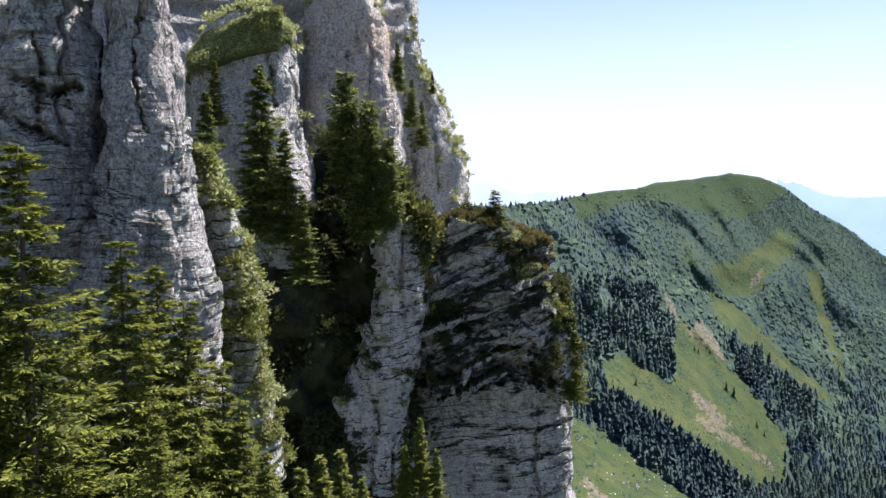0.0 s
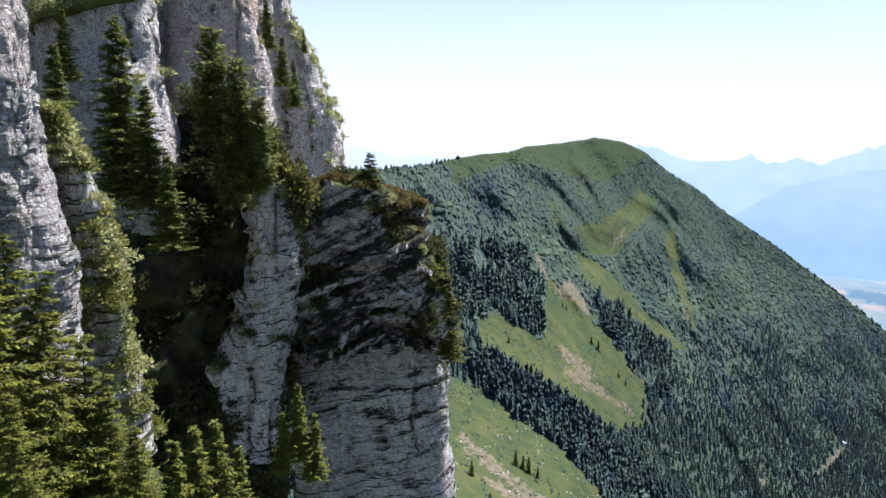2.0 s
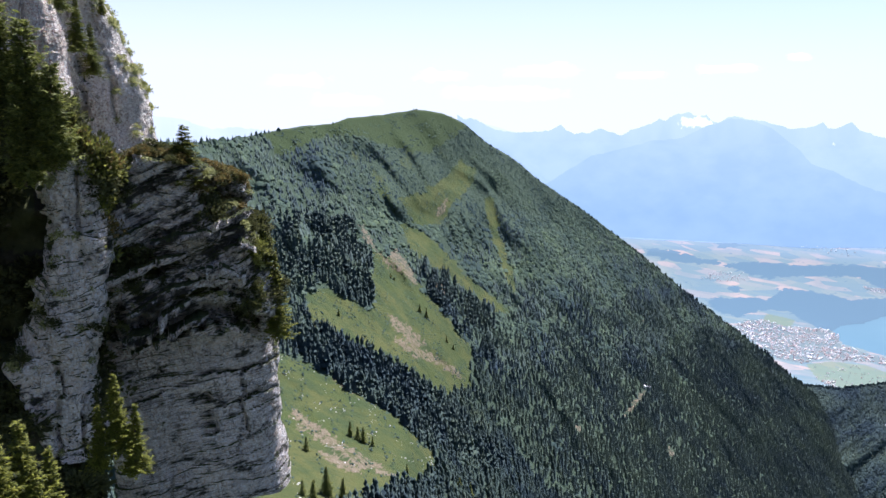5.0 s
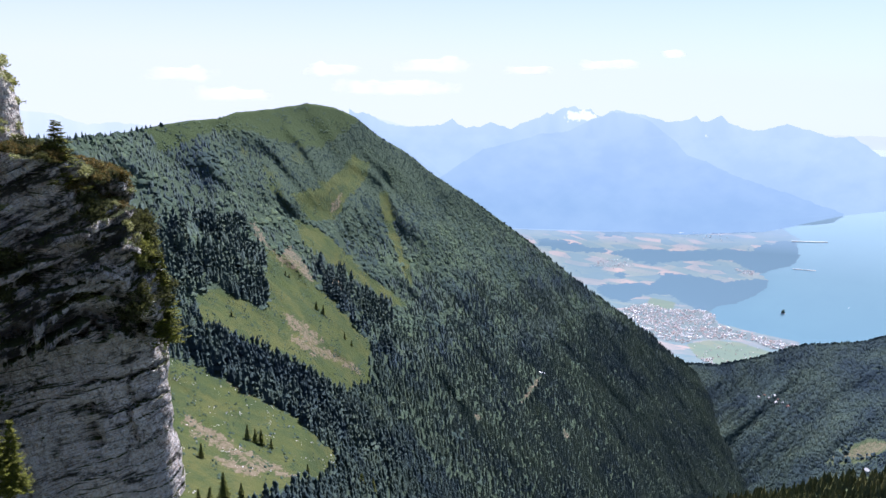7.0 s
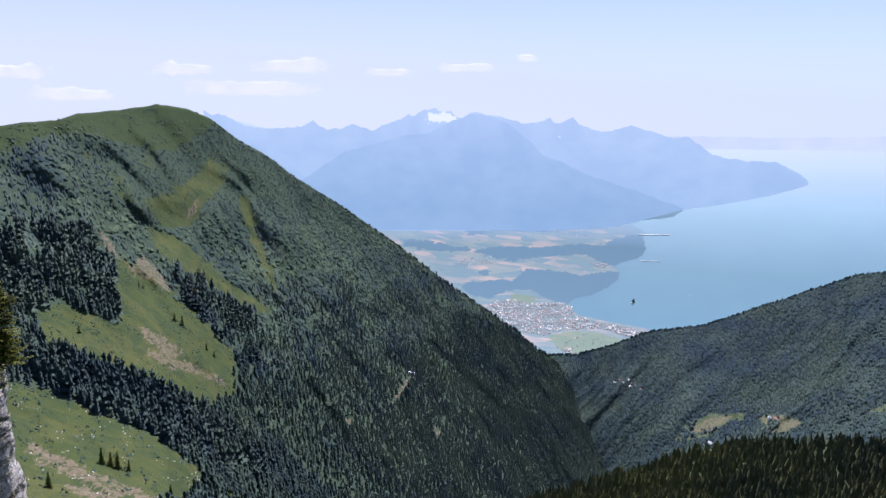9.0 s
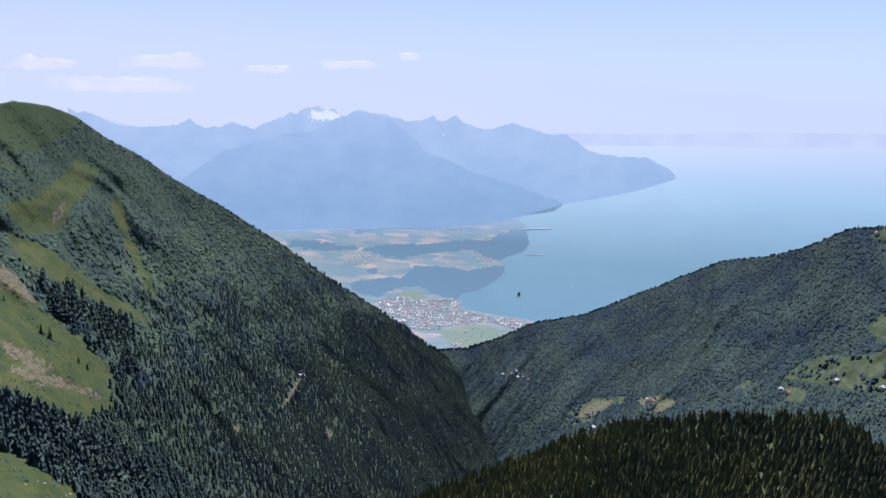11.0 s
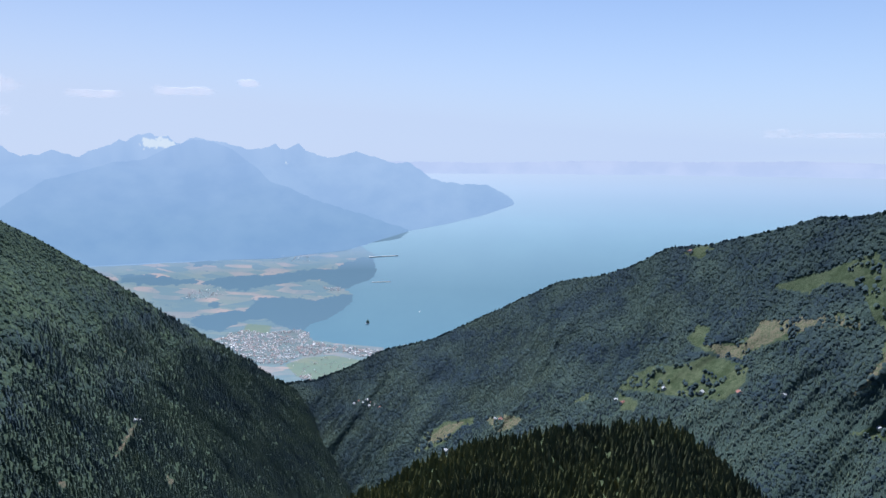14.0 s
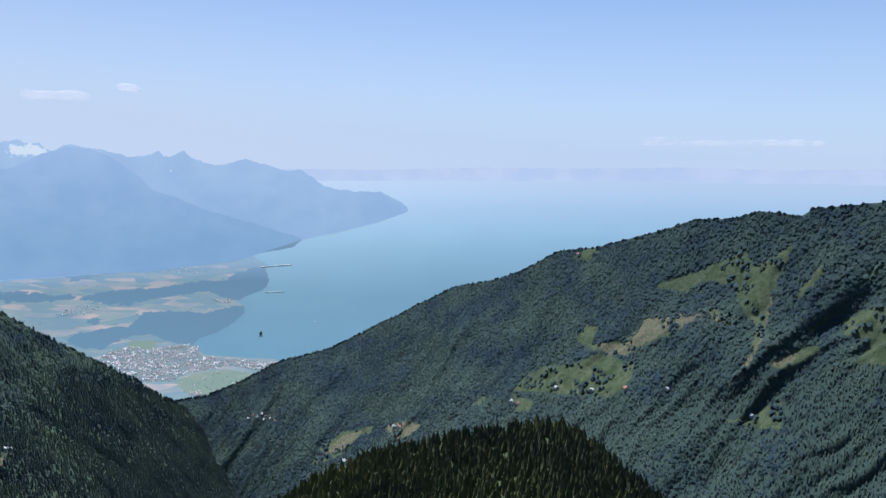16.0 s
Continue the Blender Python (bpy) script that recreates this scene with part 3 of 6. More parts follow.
BACK_CREST = [(-0.54, 0.68), (1.88, 0.58), (3.53, 0.43), (5.60, -0.32), (7.31, -0.13), (9.45, -0.38), (12.05, -0.79), (14.68, -0.78), (24.26, 0.59), (25.98, 0.26), (28.55, -0.41), (30.23, -0.64)]
BACK = haze("farthest_range_haze", (0.57, 0.655, 0.73), (0.49, 0.595, 0.71), 2.0, -3.0, 4880, 0.9)
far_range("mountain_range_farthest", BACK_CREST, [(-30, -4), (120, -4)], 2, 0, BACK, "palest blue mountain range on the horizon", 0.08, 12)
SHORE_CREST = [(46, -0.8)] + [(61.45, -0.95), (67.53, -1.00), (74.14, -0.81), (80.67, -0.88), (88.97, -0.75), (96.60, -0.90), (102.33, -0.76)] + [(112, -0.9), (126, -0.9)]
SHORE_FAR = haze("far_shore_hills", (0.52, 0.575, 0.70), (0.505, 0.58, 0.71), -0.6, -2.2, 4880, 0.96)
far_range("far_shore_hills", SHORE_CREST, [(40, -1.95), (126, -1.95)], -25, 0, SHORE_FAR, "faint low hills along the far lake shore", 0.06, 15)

# ---- hills ----
def grow(poly, by):
    """The polygon swollen about its middle by some degrees."""
    cx_, cy_ = sum(q[0] for q in poly) / len(poly), sum(q[1] for q in poly) / len(poly)
    return [(x + by * (x - cx_) / (abs(x - cx_) + 0.5), y + by * (y - cy_) / (abs(y - cy_) + 0.5)) for x, y in poly]


class Hill:
    """A hillside given by the elevation of its skyline and lower edge and how far off they lie, all against azimuth."""

    def __init__(self, crest, foot, r_foot, r_crest, power, relief, lean, seed, wobble, carve=(), calm=None):
        self.crest, self.foot, self.r_foot, self.r_crest = crest, foot, r_foot, r_crest
        self.power, self.relief, self.lean, self.seed, self.wobble, self.carve, self.calm = power, relief, lean, seed, wobble, carve, calm

    def top(self, az):
        return along(self.crest, az) + self.wobble * fbm(az * 1.3, 0 * az, 0 * az, 4, self.seed)

    def r(self, az, el):
        low, top = along(self.foot, az), self.top(az)
        t = np.clip((el - low) / (top - low), 0, 1)
        r0, r1 = along(self.r_foot, az), along(self.r_crest, az)
        base = r0 + (r1 - r0) * t ** self.power
        c, s = math.cos(radians(self.lean)), math.sin(radians(self.lean))
        across, down = az * c + el * s, -az * s + el * c
        gully = fbm(across * 0.28, down * 0.07, 0 * az, 3, self.seed + 2)
        spur = 0.55 - np.abs(fbm(across * 0.42 + 0.3 * grain(down * 0.3, across * 0.2, 0 * az, self.seed + 4), down * 0.09, 0 * az, 4, self.seed + 3)) * 1.6
        small = fbm(across * 1.2, down * 0.5, 0 * az, 3, self.seed + 6)
        fade = np.sin(np.pi * np.clip(t * 0.9 + 0.08, 0, 1))
        if self.calm:
            fade = fade * self.calm(az, el)
        cut = 0.0
        for pts, wide, deep in self.carve:
            near = np.full(np.shape(az), 1e9)
            for (a0, e0), (a1, e1) in zip(pts, pts[1:]):
                u = np.clip(((az - a0) * (a1 - a0) + (el - e0) * (e1 - e0)) / ((a1 - a0) ** 2 + (e1 - e0) ** 2), 0, 1)
                near = np.minimum(near, np.hypot(az - a0 - u * (a1 - a0), el - e0 - u * (e1 - e0)))
            cut = cut + deep * np.exp(-(near / wide) ** 2)
        return base * (1 + (self.relief * (gully - 0.55 * spur + 0.05 * small) + cut) * fade)

    def normal(self, az, el):
        """The way the ground faces."""
        p = place(az, el, self.r(az, el))
        q = place(az + 0.25, el, self.r(az + 0.25, el)) - p
        w = place(az, el + 0.25, self.r(az, el + 0.25)) - p
        n = np.cross(q, w)
        n *= np.sign((n * -p).sum(-1, keepdims=True))
        return n / np.linalg.norm(n, axis=-1, keepdims=True)

    def build(self, name, az0, az1, step, rows, mat, label, category, grass, dirt, scrub, wild=None):
        az = np.arange(az0, az1 + step, step)
        t = np.linspace(0, 1, rows)[:, None]
        el = along(self.foot, az) + (self.top(az) - along(self.foot, az)) * t
        A = az + 0 * el
        V = place(A, el, self.r(A, el))
        cover = np.zeros((*A.shape, 3), np.float32)
        j = 0.26 if self.lean > 0 else 0.1
        j1, j2 = j * fbm(A * 2.5, el * 2.5, 0 * A, 4, 21), j * fbm(A * 2.5, el * 2.5, 0 * A, 4, 31)
        for k, polys in enumerate((grass, dirt, scrub)):
            for p in polys:
                cover[..., k] = np.maximum(cover[..., k], inside(p, A + j1, el + j2))
        if wild:
            cover[..., 0] = np.maximum(cover[..., 0], wild(A, el))
        back = []
        for q in (0.03, 0.12, 0.3, 0.6):
            B = V[-1].copy()
            flat = np.hypot(B[:, 0], B[:, 1])[:, None]
            B[:, :2] *= 1 + q * 400 / flat
            B[:, 2] -= q * 400 * 0.75
            back.append(B)
        under = V[0].copy()
        under[:, 2] -= 160
        V = np.concatenate([under[None], V, np.array(back)])
        cover = np.concatenate([cover[:1], cover, np.repeat(cover[-1:], 4, 0)])
        me = mesh_of(name, V.reshape(-1, 3), grid_faces(*V.shape[:2]), mat, True, cover.reshape(-1, 3))
        return tagged(new(name, me), label, category, kind="structure")

    def scatter(self, n, az0, az1, rng, clear=(), keep=None, low=None):
        """About n places on the hillside, even over its ground, outside the clearings."""
        m = n * 6
        az = rng.uniform(az0, az1, m)
        foot = along(self.foot, az) if low is None else low + 0 * az
        el = foot + (self.top(az) - foot) * rng.uniform(0, 1, m)
        r = self.r(az, el)
        ok = rng.uniform(0, 1, m) < (r / r.max()) ** 2
        j = 0.26 if self.lean > 0 else 0.1
        j1, j2 = j * fbm(az * 2.5, el * 2.5, 0 * az, 4, 21), j * fbm(az * 2.5, el * 2.5, 0 * az, 4, 31)
        for p in clear:
            ok &= ~inside(p, az + j1, el + j2)
        if keep is not None:
            k = np.zeros(m, bool)
            for p in keep:
                k |= inside(p, az, el)
            ok &= k
        az, el, r = az[ok][:n], el[ok][:n], r[ok][:n]
        return place(az, el, r), az, el, r


def far_conifer(rng, sides=4):
    """A small spire-shaped conifer one metre high: one jagged skin."""
    v = [(0, 0, 1.0)]
    for rr_, hh in ((0.10, 0.55), (0.19, 0.02)):
        for i in range(sides):
            q = i * 2 * math.pi / sides
            w = rr_ * rng.uniform(0.6, 1.35)
            v.append((w * math.cos(q), w * math.sin(q), hh + rng.uniform(-0.08, 0.08)))
    f = [(0, 1 + i, 1 + (i + 1) % sides) for i in range(sides)]
    for k in range(1):
        o = 1 + k * sides
        for i in range(sides):
            j = (i + 1) % sides
            f += [(o + i, o + sides + i, o + sides + j), (o + i, o + sides + j, o + j)]
    return np.array(v), np.array(f)


def mid_conifer(rng, sides=5, tiers=3):
    """A spruce one metre high with drooping tiers of boughs."""
    v = [(0, 0, 1.0)]
    for k in range(tiers):
        z = 0.86 - 0.86 * (k / tiers) ** 0.9
        w0 = 0.03 + 0.15 * (k + 1) / tiers
        for w, dz in ((w0 * 0.45, 0.02), (w0 * 1.15, -0.09)):
            for i in range(sides):
                q = (i + 0.5 * (k % 2)) * 2 * math.pi / sides + rng.uniform(-0.2, 0.2)
                j = rng.uniform(0.6, 1.3)
                v.append((w * j * math.cos(q), w * j * math.sin(q), max(0.0, z + dz * rng.uniform(0.5, 1.5))))
    f = [(0, 1 + i, 1 + (i + 1) % sides) for i in range(sides)]
    for k in range(tiers * 2 - 1):
        o = 1 + k * sides
        for i in range(sides):
            j = (i + 1) % sides
            f += [(o + i, o + sides + i, o + sides + j), (o + i, o + sides + j, o + j)]
    return np.array(v), np.array(f)


def far_broadleaf(rng):
    """A small uneven broadleaf crown one metre high: one lumpy skin."""
    v = [(rng.uniform(-0.12, 0.12), rng.uniform(-0.12, 0.12), rng.uniform(0.85, 1.1))]
    for w, h in ((0.30, 0.70), (0.44, 0.15)):
        turn = rng.uniform(0, 1)
        for i in range(5):
            q = turn + i * 2 * math.pi / 5
            k = w * rng.uniform(0.65, 1.35)
            v.append((k * math.cos(q), k * math.sin(q), h + rng.uniform(-0.16, 0.16)))
    f = [(0, 1 + i, 1 + (i + 1) % 5) for i in range(5)]
    for i in range(5):
        k = (i + 1) % 5
        f += [(1 + i, 6 + i, 6 + k), (1 + i, 6 + k, 1 + k)]
    return np.array(v), np.array(f)


def forest(name, spots, heights, models, mat, rng, label, wide=1.0, smooth=False, sunk=0.0, lie=None):
    """Trees of one kind past counting, joined into one object."""
    vs, fs, ns, base = [], [], [], 0
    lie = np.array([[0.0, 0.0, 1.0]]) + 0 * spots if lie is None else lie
    pick = rng.integers(0, len(models), len(spots))
    for k, (mv, mf) in enumerate(models):
        p, h = spots[pick == k], heights[pick == k]
        if not len(p):
            continue
        q = rng.uniform(0, 6.28, len(p))
        w = h * rng.uniform(0.8, 1.25, len(p)) * wide
        c, s = np.cos(q)[:, None], np.sin(q)[:, None]
        x = (mv[:, 0] * c - mv[:, 1] * s) * w[:, None]
        y = (mv[:, 0] * s + mv[:, 1] * c) * w[:, None]
        z = mv[:, 2] * h[:, None]
        v = np.stack([x, y, z - sunk * h[:, None]], -1) + p[:, None]
        f = mf[None] + (np.arange(len(p)) * len(mv))[:, None, None] + base
        vs.append(v.reshape(-1, 3))
        fs.append(f.reshape(-1, 3))
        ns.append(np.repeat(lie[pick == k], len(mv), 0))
        base += len(p) * len(mv)
    me = mesh_of(name, np.concatenate(vs), np.concatenate(fs), mat, smooth)
    me.attributes.new("slope_normal", "FLOAT_VECTOR", "POINT").data.foreach_set("vector", np.concatenate(ns).astype(np.float32).ravel())
    return tagged(new(name, me), label, "trees", kind="stuff")


RNG = np.random.default_rng(3)
CONIFERS = [far_conifer(RNG) for _ in range(6)]
SPRUCES = [mid_conifer(RNG) for _ in range(6)]
BROADLEAVES = [far_broadleaf(RNG) for _ in range(6)]

# the long ridge
RIDGE_CREST = [(-30, 2.0), (-8, 0.5)] + [(1.59, -1.18), (3.96, -1.28), (5.73, -1.14), (7.74, -0.91), (9.83, -0.44), (12.16, -0.03), (14.34, 0.14), (15.77, 0.64), (18.23, 0.86), (20.96, 1.26), (22.86, 1.06), (24.56, 0.30), (26.18, -1.11), (28.44, -2.41), (30.20, -3.89), (33.31, -5.91), (36.45, -8.08), (39.16, -10.10), (41.86, -12.15), (45.44, -14.56), (48.09, -16.23)] + [(48.33, -16.57), (51.92, -18.93), (54.66, -21.74), (57.45, -23.91), (59.33, -25.24)]
RIDGE_FOOT = [(-30, -31), (20, -31), (46, -31), (70, -31)]
RIDGE_CARVE = [
    ([(24.25, -3.1), (22.77, -5.56), (20.94, -7.68)], 1.9, 0.05),
    ([(26.27, -1.6), (25.79, -3.21), (24.79, -5.62), (23.6, -8.01)], 0.9, -0.022),
    ([(26.5, -5.05), (27.15, -8.56), (28.5, -10.48)], 0.8, 0.03),
    ([(28.01, -3.0), (28.69, -5.3), (29.8, -8.65)], 1.0, -0.034),
    ([(12.53, -1.2), (14.21, -4.47), (15.71, -7.21)], 0.9, -0.022),
    ([(15.9, -0.4), (17.9, -1.6), (18.8, -3.66), (19.38, -5.83)], 0.9, -0.042),
    ([(14.2, -0.9), (16.15, -3.59), (17.53, -6.53)], 0.8, 0.035),
    ([(33.0, -7.5), (36.5, -12.5), (40.0, -18.0)], 1.2, -0.024),
    ([(31.0, -6.5), (34.0, -12.0), (37.0, -18.0)], 1.2, 0.024),
]
RIDGE = Hill(RIDGE_CREST, RIDGE_FOOT, [(-30, 250), (8, 310), (20, 400), (28, 660), (35, 900), (42, 1150), (50, 1400), (62, 1550)],
             [(-30, 800), (5, 1050), (15, 1350), (24, 1800), (32, 2000), (45, 2350), (62, 2500)], 1.15, 0.09, 38, 40, 0.05, RIDGE_CARVE,
             lambda az, el: (0.3 + 0.7 * np.clip(np.maximum((el + 13) / 6, np.minimum((az - 25) / 4, 0.4)), 0, 1)) * (1 - 0.22 * np.clip((az - 27) / 4, 0, 1)) * (1 - 0.7 * np.exp(-((az - 22.6) / 2.6) ** 2 - ((el + 5.4) / 2.4) ** 2)))
MEADOW_UPPER = [(17.42, -9.65), (19.49, -10.42), (21.22, -12.53), (23.29, -14.91), (25.38, -17.06), (25.32, -20.34), (23.42, -21.12), (21.01, -19.68), (18.16, -18.24), (15.14, -16.79), (12.47, -15.65), (12.12, -13.07), (13.64, -12.41), (17.40, -14.43), (17.35, -11.37)]
MEADOW_LOWER = [(9.17, -17.06), (10.43, -17.48), (12.32, -18.34), (15.74, -20.48), (19.33, -22.72), (22.21, -25.17), (22.64, -26.42), (20.76, -27.38), (18.00, -27.54), (15.23, -28.76), (12.47, -30.48), (5.05, -29.17), (7.01, -19.61)]
MEADOW_BOWL = [(22.52, -4.48), (24.29, -2.67), (25.45, -3.28), (25.26, -4.67), (23.66, -6.10), (22.92, -7.54), (20.70, -7.58), (19.47, -5.74), (20.39, -5.19), (21.42, -5.20)]
MEADOW_STRIP = [(19.42, -7.47), (21.34, -8.03), (24.79, -11.53), (28.37, -14.32), (27.46, -14.53), (23.89, -12.04), (20.64, -9.76)]
MEADOW_GULLY = [(26.48, -5.25), (27.01, -5.69), (27.43, -8.12), (28.57, -11.23), (29.06, -13.44), (28.02, -11.66), (26.97, -9.00), (26.29, -6.79)]
MEADOW_TOP = [(9.05, -0.75), (12.16, 0.05), (15.78, 0.81), (18.24, 1.07), (21.18, 1.43), (23.29, 1.02), (24.99, 0.00), (23.24, -1.11), (21.50, -2.05), (18.98, -1.53), (16.52, -0.77), (14.10, -0.77), (12.08, -1.50), (10.48, -2.30)]
CLEARINGS = [MEADOW_UPPER, MEADOW_LOWER, MEADOW_BOWL, MEADOW_STRIP, MEADOW_GULLY]
SCARS = [
    [(16.15, -7.30), (16.72, -7.59), (17.46, -8.97), (18.49, -10.09), (19.32, -9.57), (20.11, -10.42), (21.17, -11.96), (20.88, -12.36), (19.80, -11.64), (18.47, -10.77), (17.69, -10.06), (16.68, -8.67)],
    [(21.72, -11.84), (22.55, -11.92), (23.66, -12.59), (24.06, -13.43), (23.08, -13.40), (22.11, -12.82)],
    [(18.46, -14.57), (19.42, -14.89), (20.77, -15.91), (21.86, -17.05), (20.74, -16.99), (19.11, -15.83)],
    [(18.81, -16.35), (19.91, -16.54), (22.97, -18.04), (25.23, -19.74), (24.66, -19.72), (22.39, -18.56), (20.16, -17.64)],
    [(22.46, -6.65), (23.15, -5.44), (23.59, -5.01), (23.12, -6.53), (22.67, -7.27)],
    [(10.76, -21.26), (12.28, -22.33), (14.35, -23.84), (16.77, -25.35), (19.27, -26.71), (18.68, -26.91), (15.90, -25.89), (13.24, -24.22), (11.18, -22.96), (10.58, -22.12)],
    [(12.54, -24.63), (14.28, -25.09), (16.44, -26.32), (16.14, -26.67), (13.96, -25.92)],
    [(12.67, -15.38), (13.71, -15.60), (13.81, -16.27), (12.89, -16.19)],
    [(13.78, -19.28), (16.16, -20.41), (16.42, -20.83), (14.55, -20.01)],
]
TRACKS = [
    [(38.96, -19.56), (39.33, -19.67), (38.45, -21.03), (37.74, -21.99), (37.50, -21.87), (38.26, -20.82)],
    [(41.19, -23.47), (41.84, -23.68), (41.67, -24.18), (41.12, -23.98)],
    [(33.84, -22.61), (34.50, -22.85), (34.32, -23.69)],
    [(38.64, -14.11), (39.14, -14.35), (38.83, -14.80)],
]


def open_turf(az, el):
    """Streaks of open turf running down the upper ridge, 0 to 1."""
    c, sn = math.cos(radians(40)), math.sin(radians(40))
    across, down = az * c + el * sn, -az * sn + el * c
    n = fbm(across * 0.9, down * 0.25, 0 * az, 4, 171) + 0.5 * fbm(across * 2.5, down * 0.8, 0 * az, 3, 173)
    upper = np.clip((el + 9) / 8, 0, 1) * np.clip((27 - az) / 4, 0, 1) * np.clip((az - 11) / 6, 0.25, 1)
    return 0.75 * np.clip((n - 0.5 + 0.5 * upper) * 1.5, 0, 1) * np.clip(upper * 4, 0, 1)


RIDGE.build("ridge", -28, 62, 0.18, 170, HILL, "green mountain ridge with steep meadows and earthy scars", "mountain",
            CLEARINGS + [MEADOW_TOP], SCARS + TRACKS, [MEADOW_TOP], open_turf)
p, az, el, r = RIDGE.scatter(60000, -12, 60, RNG, CLEARINGS + [MEADOW_TOP, SCARS[0], SCARS[1]] + [grow(q, 0.22) for q in TRACKS])
wooded = RNG.uniform(0, 1, len(az)) > 0.92 * open_turf(az, el)
p, az, el, r = p[wooded], az[wooded], el[wooded], r[wooded]
left = np.clip((19.5 - az) / 6, 0, 1)
size = np.minimum(1, np.clip((-1 - el) / 11, 0.38, 1) + 0.35 * left)
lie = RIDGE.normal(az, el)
leafy = 1.3 * fbm(az * 0.5, el * 0.7, 0 * az, 4, 77) + 0.5 * RNG.normal(size=len(az)) + 1.0 * np.clip((el + 15) / 11, -0.3, 1) - 1.15 * left - 1.0 * np.clip((-11 - el) / 10, 0, 1) > 0.05
tall = RNG.uniform(8, 16, len(p)) * size
# Near or low conifers keep the deeper colour; the rest take the haze copy.
close = ~leafy & ((r < 950) | (el + 5 * fbm(az * 0.35, el * 0.5, 0 * az, 4, 211) + 2.6 * RNG.normal(size=len(az)) < -14.5))
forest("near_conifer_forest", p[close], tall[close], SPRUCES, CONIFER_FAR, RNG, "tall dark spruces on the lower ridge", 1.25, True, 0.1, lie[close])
forest("conifer_forest", p[~leafy & ~close], tall[~leafy & ~close], CONIFERS, CONIFER_HAZED, RNG, "dense dark spruce forest on the ridge", 1.4, True, 0.24, lie[~leafy & ~close])
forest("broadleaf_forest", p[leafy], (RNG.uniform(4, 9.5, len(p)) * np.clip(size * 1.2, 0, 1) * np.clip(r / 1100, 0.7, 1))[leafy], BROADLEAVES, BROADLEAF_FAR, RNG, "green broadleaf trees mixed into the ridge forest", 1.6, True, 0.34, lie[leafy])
p, az, el, r = RIDGE.scatter(60000, 14, 48, RNG, CLEARINGS + TRACKS)
lie = RIDGE.normal(az, el)[r < 900]
p = p[r < 900][:2800]
forest("near_conifer_forest", p, RNG.uniform(6, 16, len(p)), SPRUCES, CONIFER_FAR, RNG, "young dark spruces filling the lower ridge", 1.35, True, 0.1, lie[:2800])
p, az, el, r = RIDGE.scatter(16000, -5, 34, RNG, (), [MEADOW_TOP])
ok = fbm(az * 1.3 + el * 1.0, el * 2.4, 0 * az, 4, 181) > 0.0
forest("summit_scrub", p[ok], RNG.uniform(0.7, 2.6, ok.sum()), BROADLEAVES, BROADLEAF_FAR, RNG, "low green scrub on the grassy summit", 2.0, True)

BELTS = [
    [(10.59, -14.94), (12.49, -16.07), (15.37, -17.48), (19.22, -19.41), (22.77, -21.59), (25.51, -23.09), (28.29, -26.27), (22.69, -24.83), (19.11, -22.46), (15.67, -20.18), (12.37, -18.13), (10.44, -17.36)],
    [(10.55, -7.66), (15.39, -7.86), (17.19, -10.94), (17.49, -14.18), (16.00, -12.94), (12.26, -12.70), (10.30, -11.80)],
    [(21.01, -13.52), (22.93, -14.90), (25.15, -16.71), (27.42, -18.67), (27.00, -15.18), (23.88, -12.48), (22.14, -11.11)],
]


for p_, n_ in zip(BELTS, (820, 380, 360)):
    p, az, el, r = RIDGE.scatter(n_ * 60, 4, 34, RNG, [MEADOW_UPPER], [grow(p_, 0.5)])
    p = p[fbm(az * 0.9, el * 1.4, 0 * az, 3, 201) > -0.15][:n_]
    forest("spruce_belt", p, RNG.uniform(11, 25, len(p)), SPRUCES, CONIFER_FAR, RNG, "tall dark spruces in a belt between meadows", 1.1)
p, az, el, r = RIDGE.scatter(60000, 3, 34, RNG, (), CLEARINGS)
ok = fbm(az * 1.5, el * 1.5, 0 * az, 3, 121) > 0.12
p = p[ok][:2600]
forest("meadow_scrub", p, RNG.uniform(0.4, 1.9, len(p)), BROADLEAVES, BROADLEAF_FAR, RNG, "low green bushes strewn over the meadows", 1.4, True)
STONE, nt, b = material("meadow_stone", 0.9)
nt.links.new(ramp(nt, noise_tex(nt, 0.8, 5), [(0.3, (0.5, 0.48, 0.45)), (0.7, (0.8, 0.78, 0.74))]), b.inputs["Base Color"])
p, az, el, r = RIDGE.scatter(40000, 3, 32, RNG, (), [MEADOW_LOWER])
ok = fbm(az * 1.1, el * 1.6, 0 * az, 4, 131) > 0.36
p = p[ok][:620]
forest("boulders", p - np.array([0, 0, 0.5]), RNG.uniform(0.3, 1.3, len(p)), BROADLEAVES, STONE, RNG, "pale limestone boulders strewn over the lower meadow", 1.2)["category"] = "boulders"

# the wooded slope opposite
SLOPE_CREST = [(40, -17.5)] + [(46.52, -17.43), (50.12, -17.80), (52.85, -17.66), (55.61, -16.74), (57.44, -15.87)] + [(58.31, -15.57), (62.05, -14.81), (65.20, -13.43), (68.36, -11.95), (71.96, -10.19), (75.55, -9.49), (77.76, -8.66), (80.37, -7.20), (82.96, -6.92), (85.48, -6.20), (87.95, -5.49), (90.33, -4.57), (92.67, -4.42), (94.92, -3.82), (97.49, -4.05), (98.17, -3.51), (100.24, -3.25), (102.48, -2.94)] + [(112, 0.5), (135, 3)]
SLOPE_FOOT = [(40, -27), (60, -29), (75, -30), (100, -31), (135, -32)]
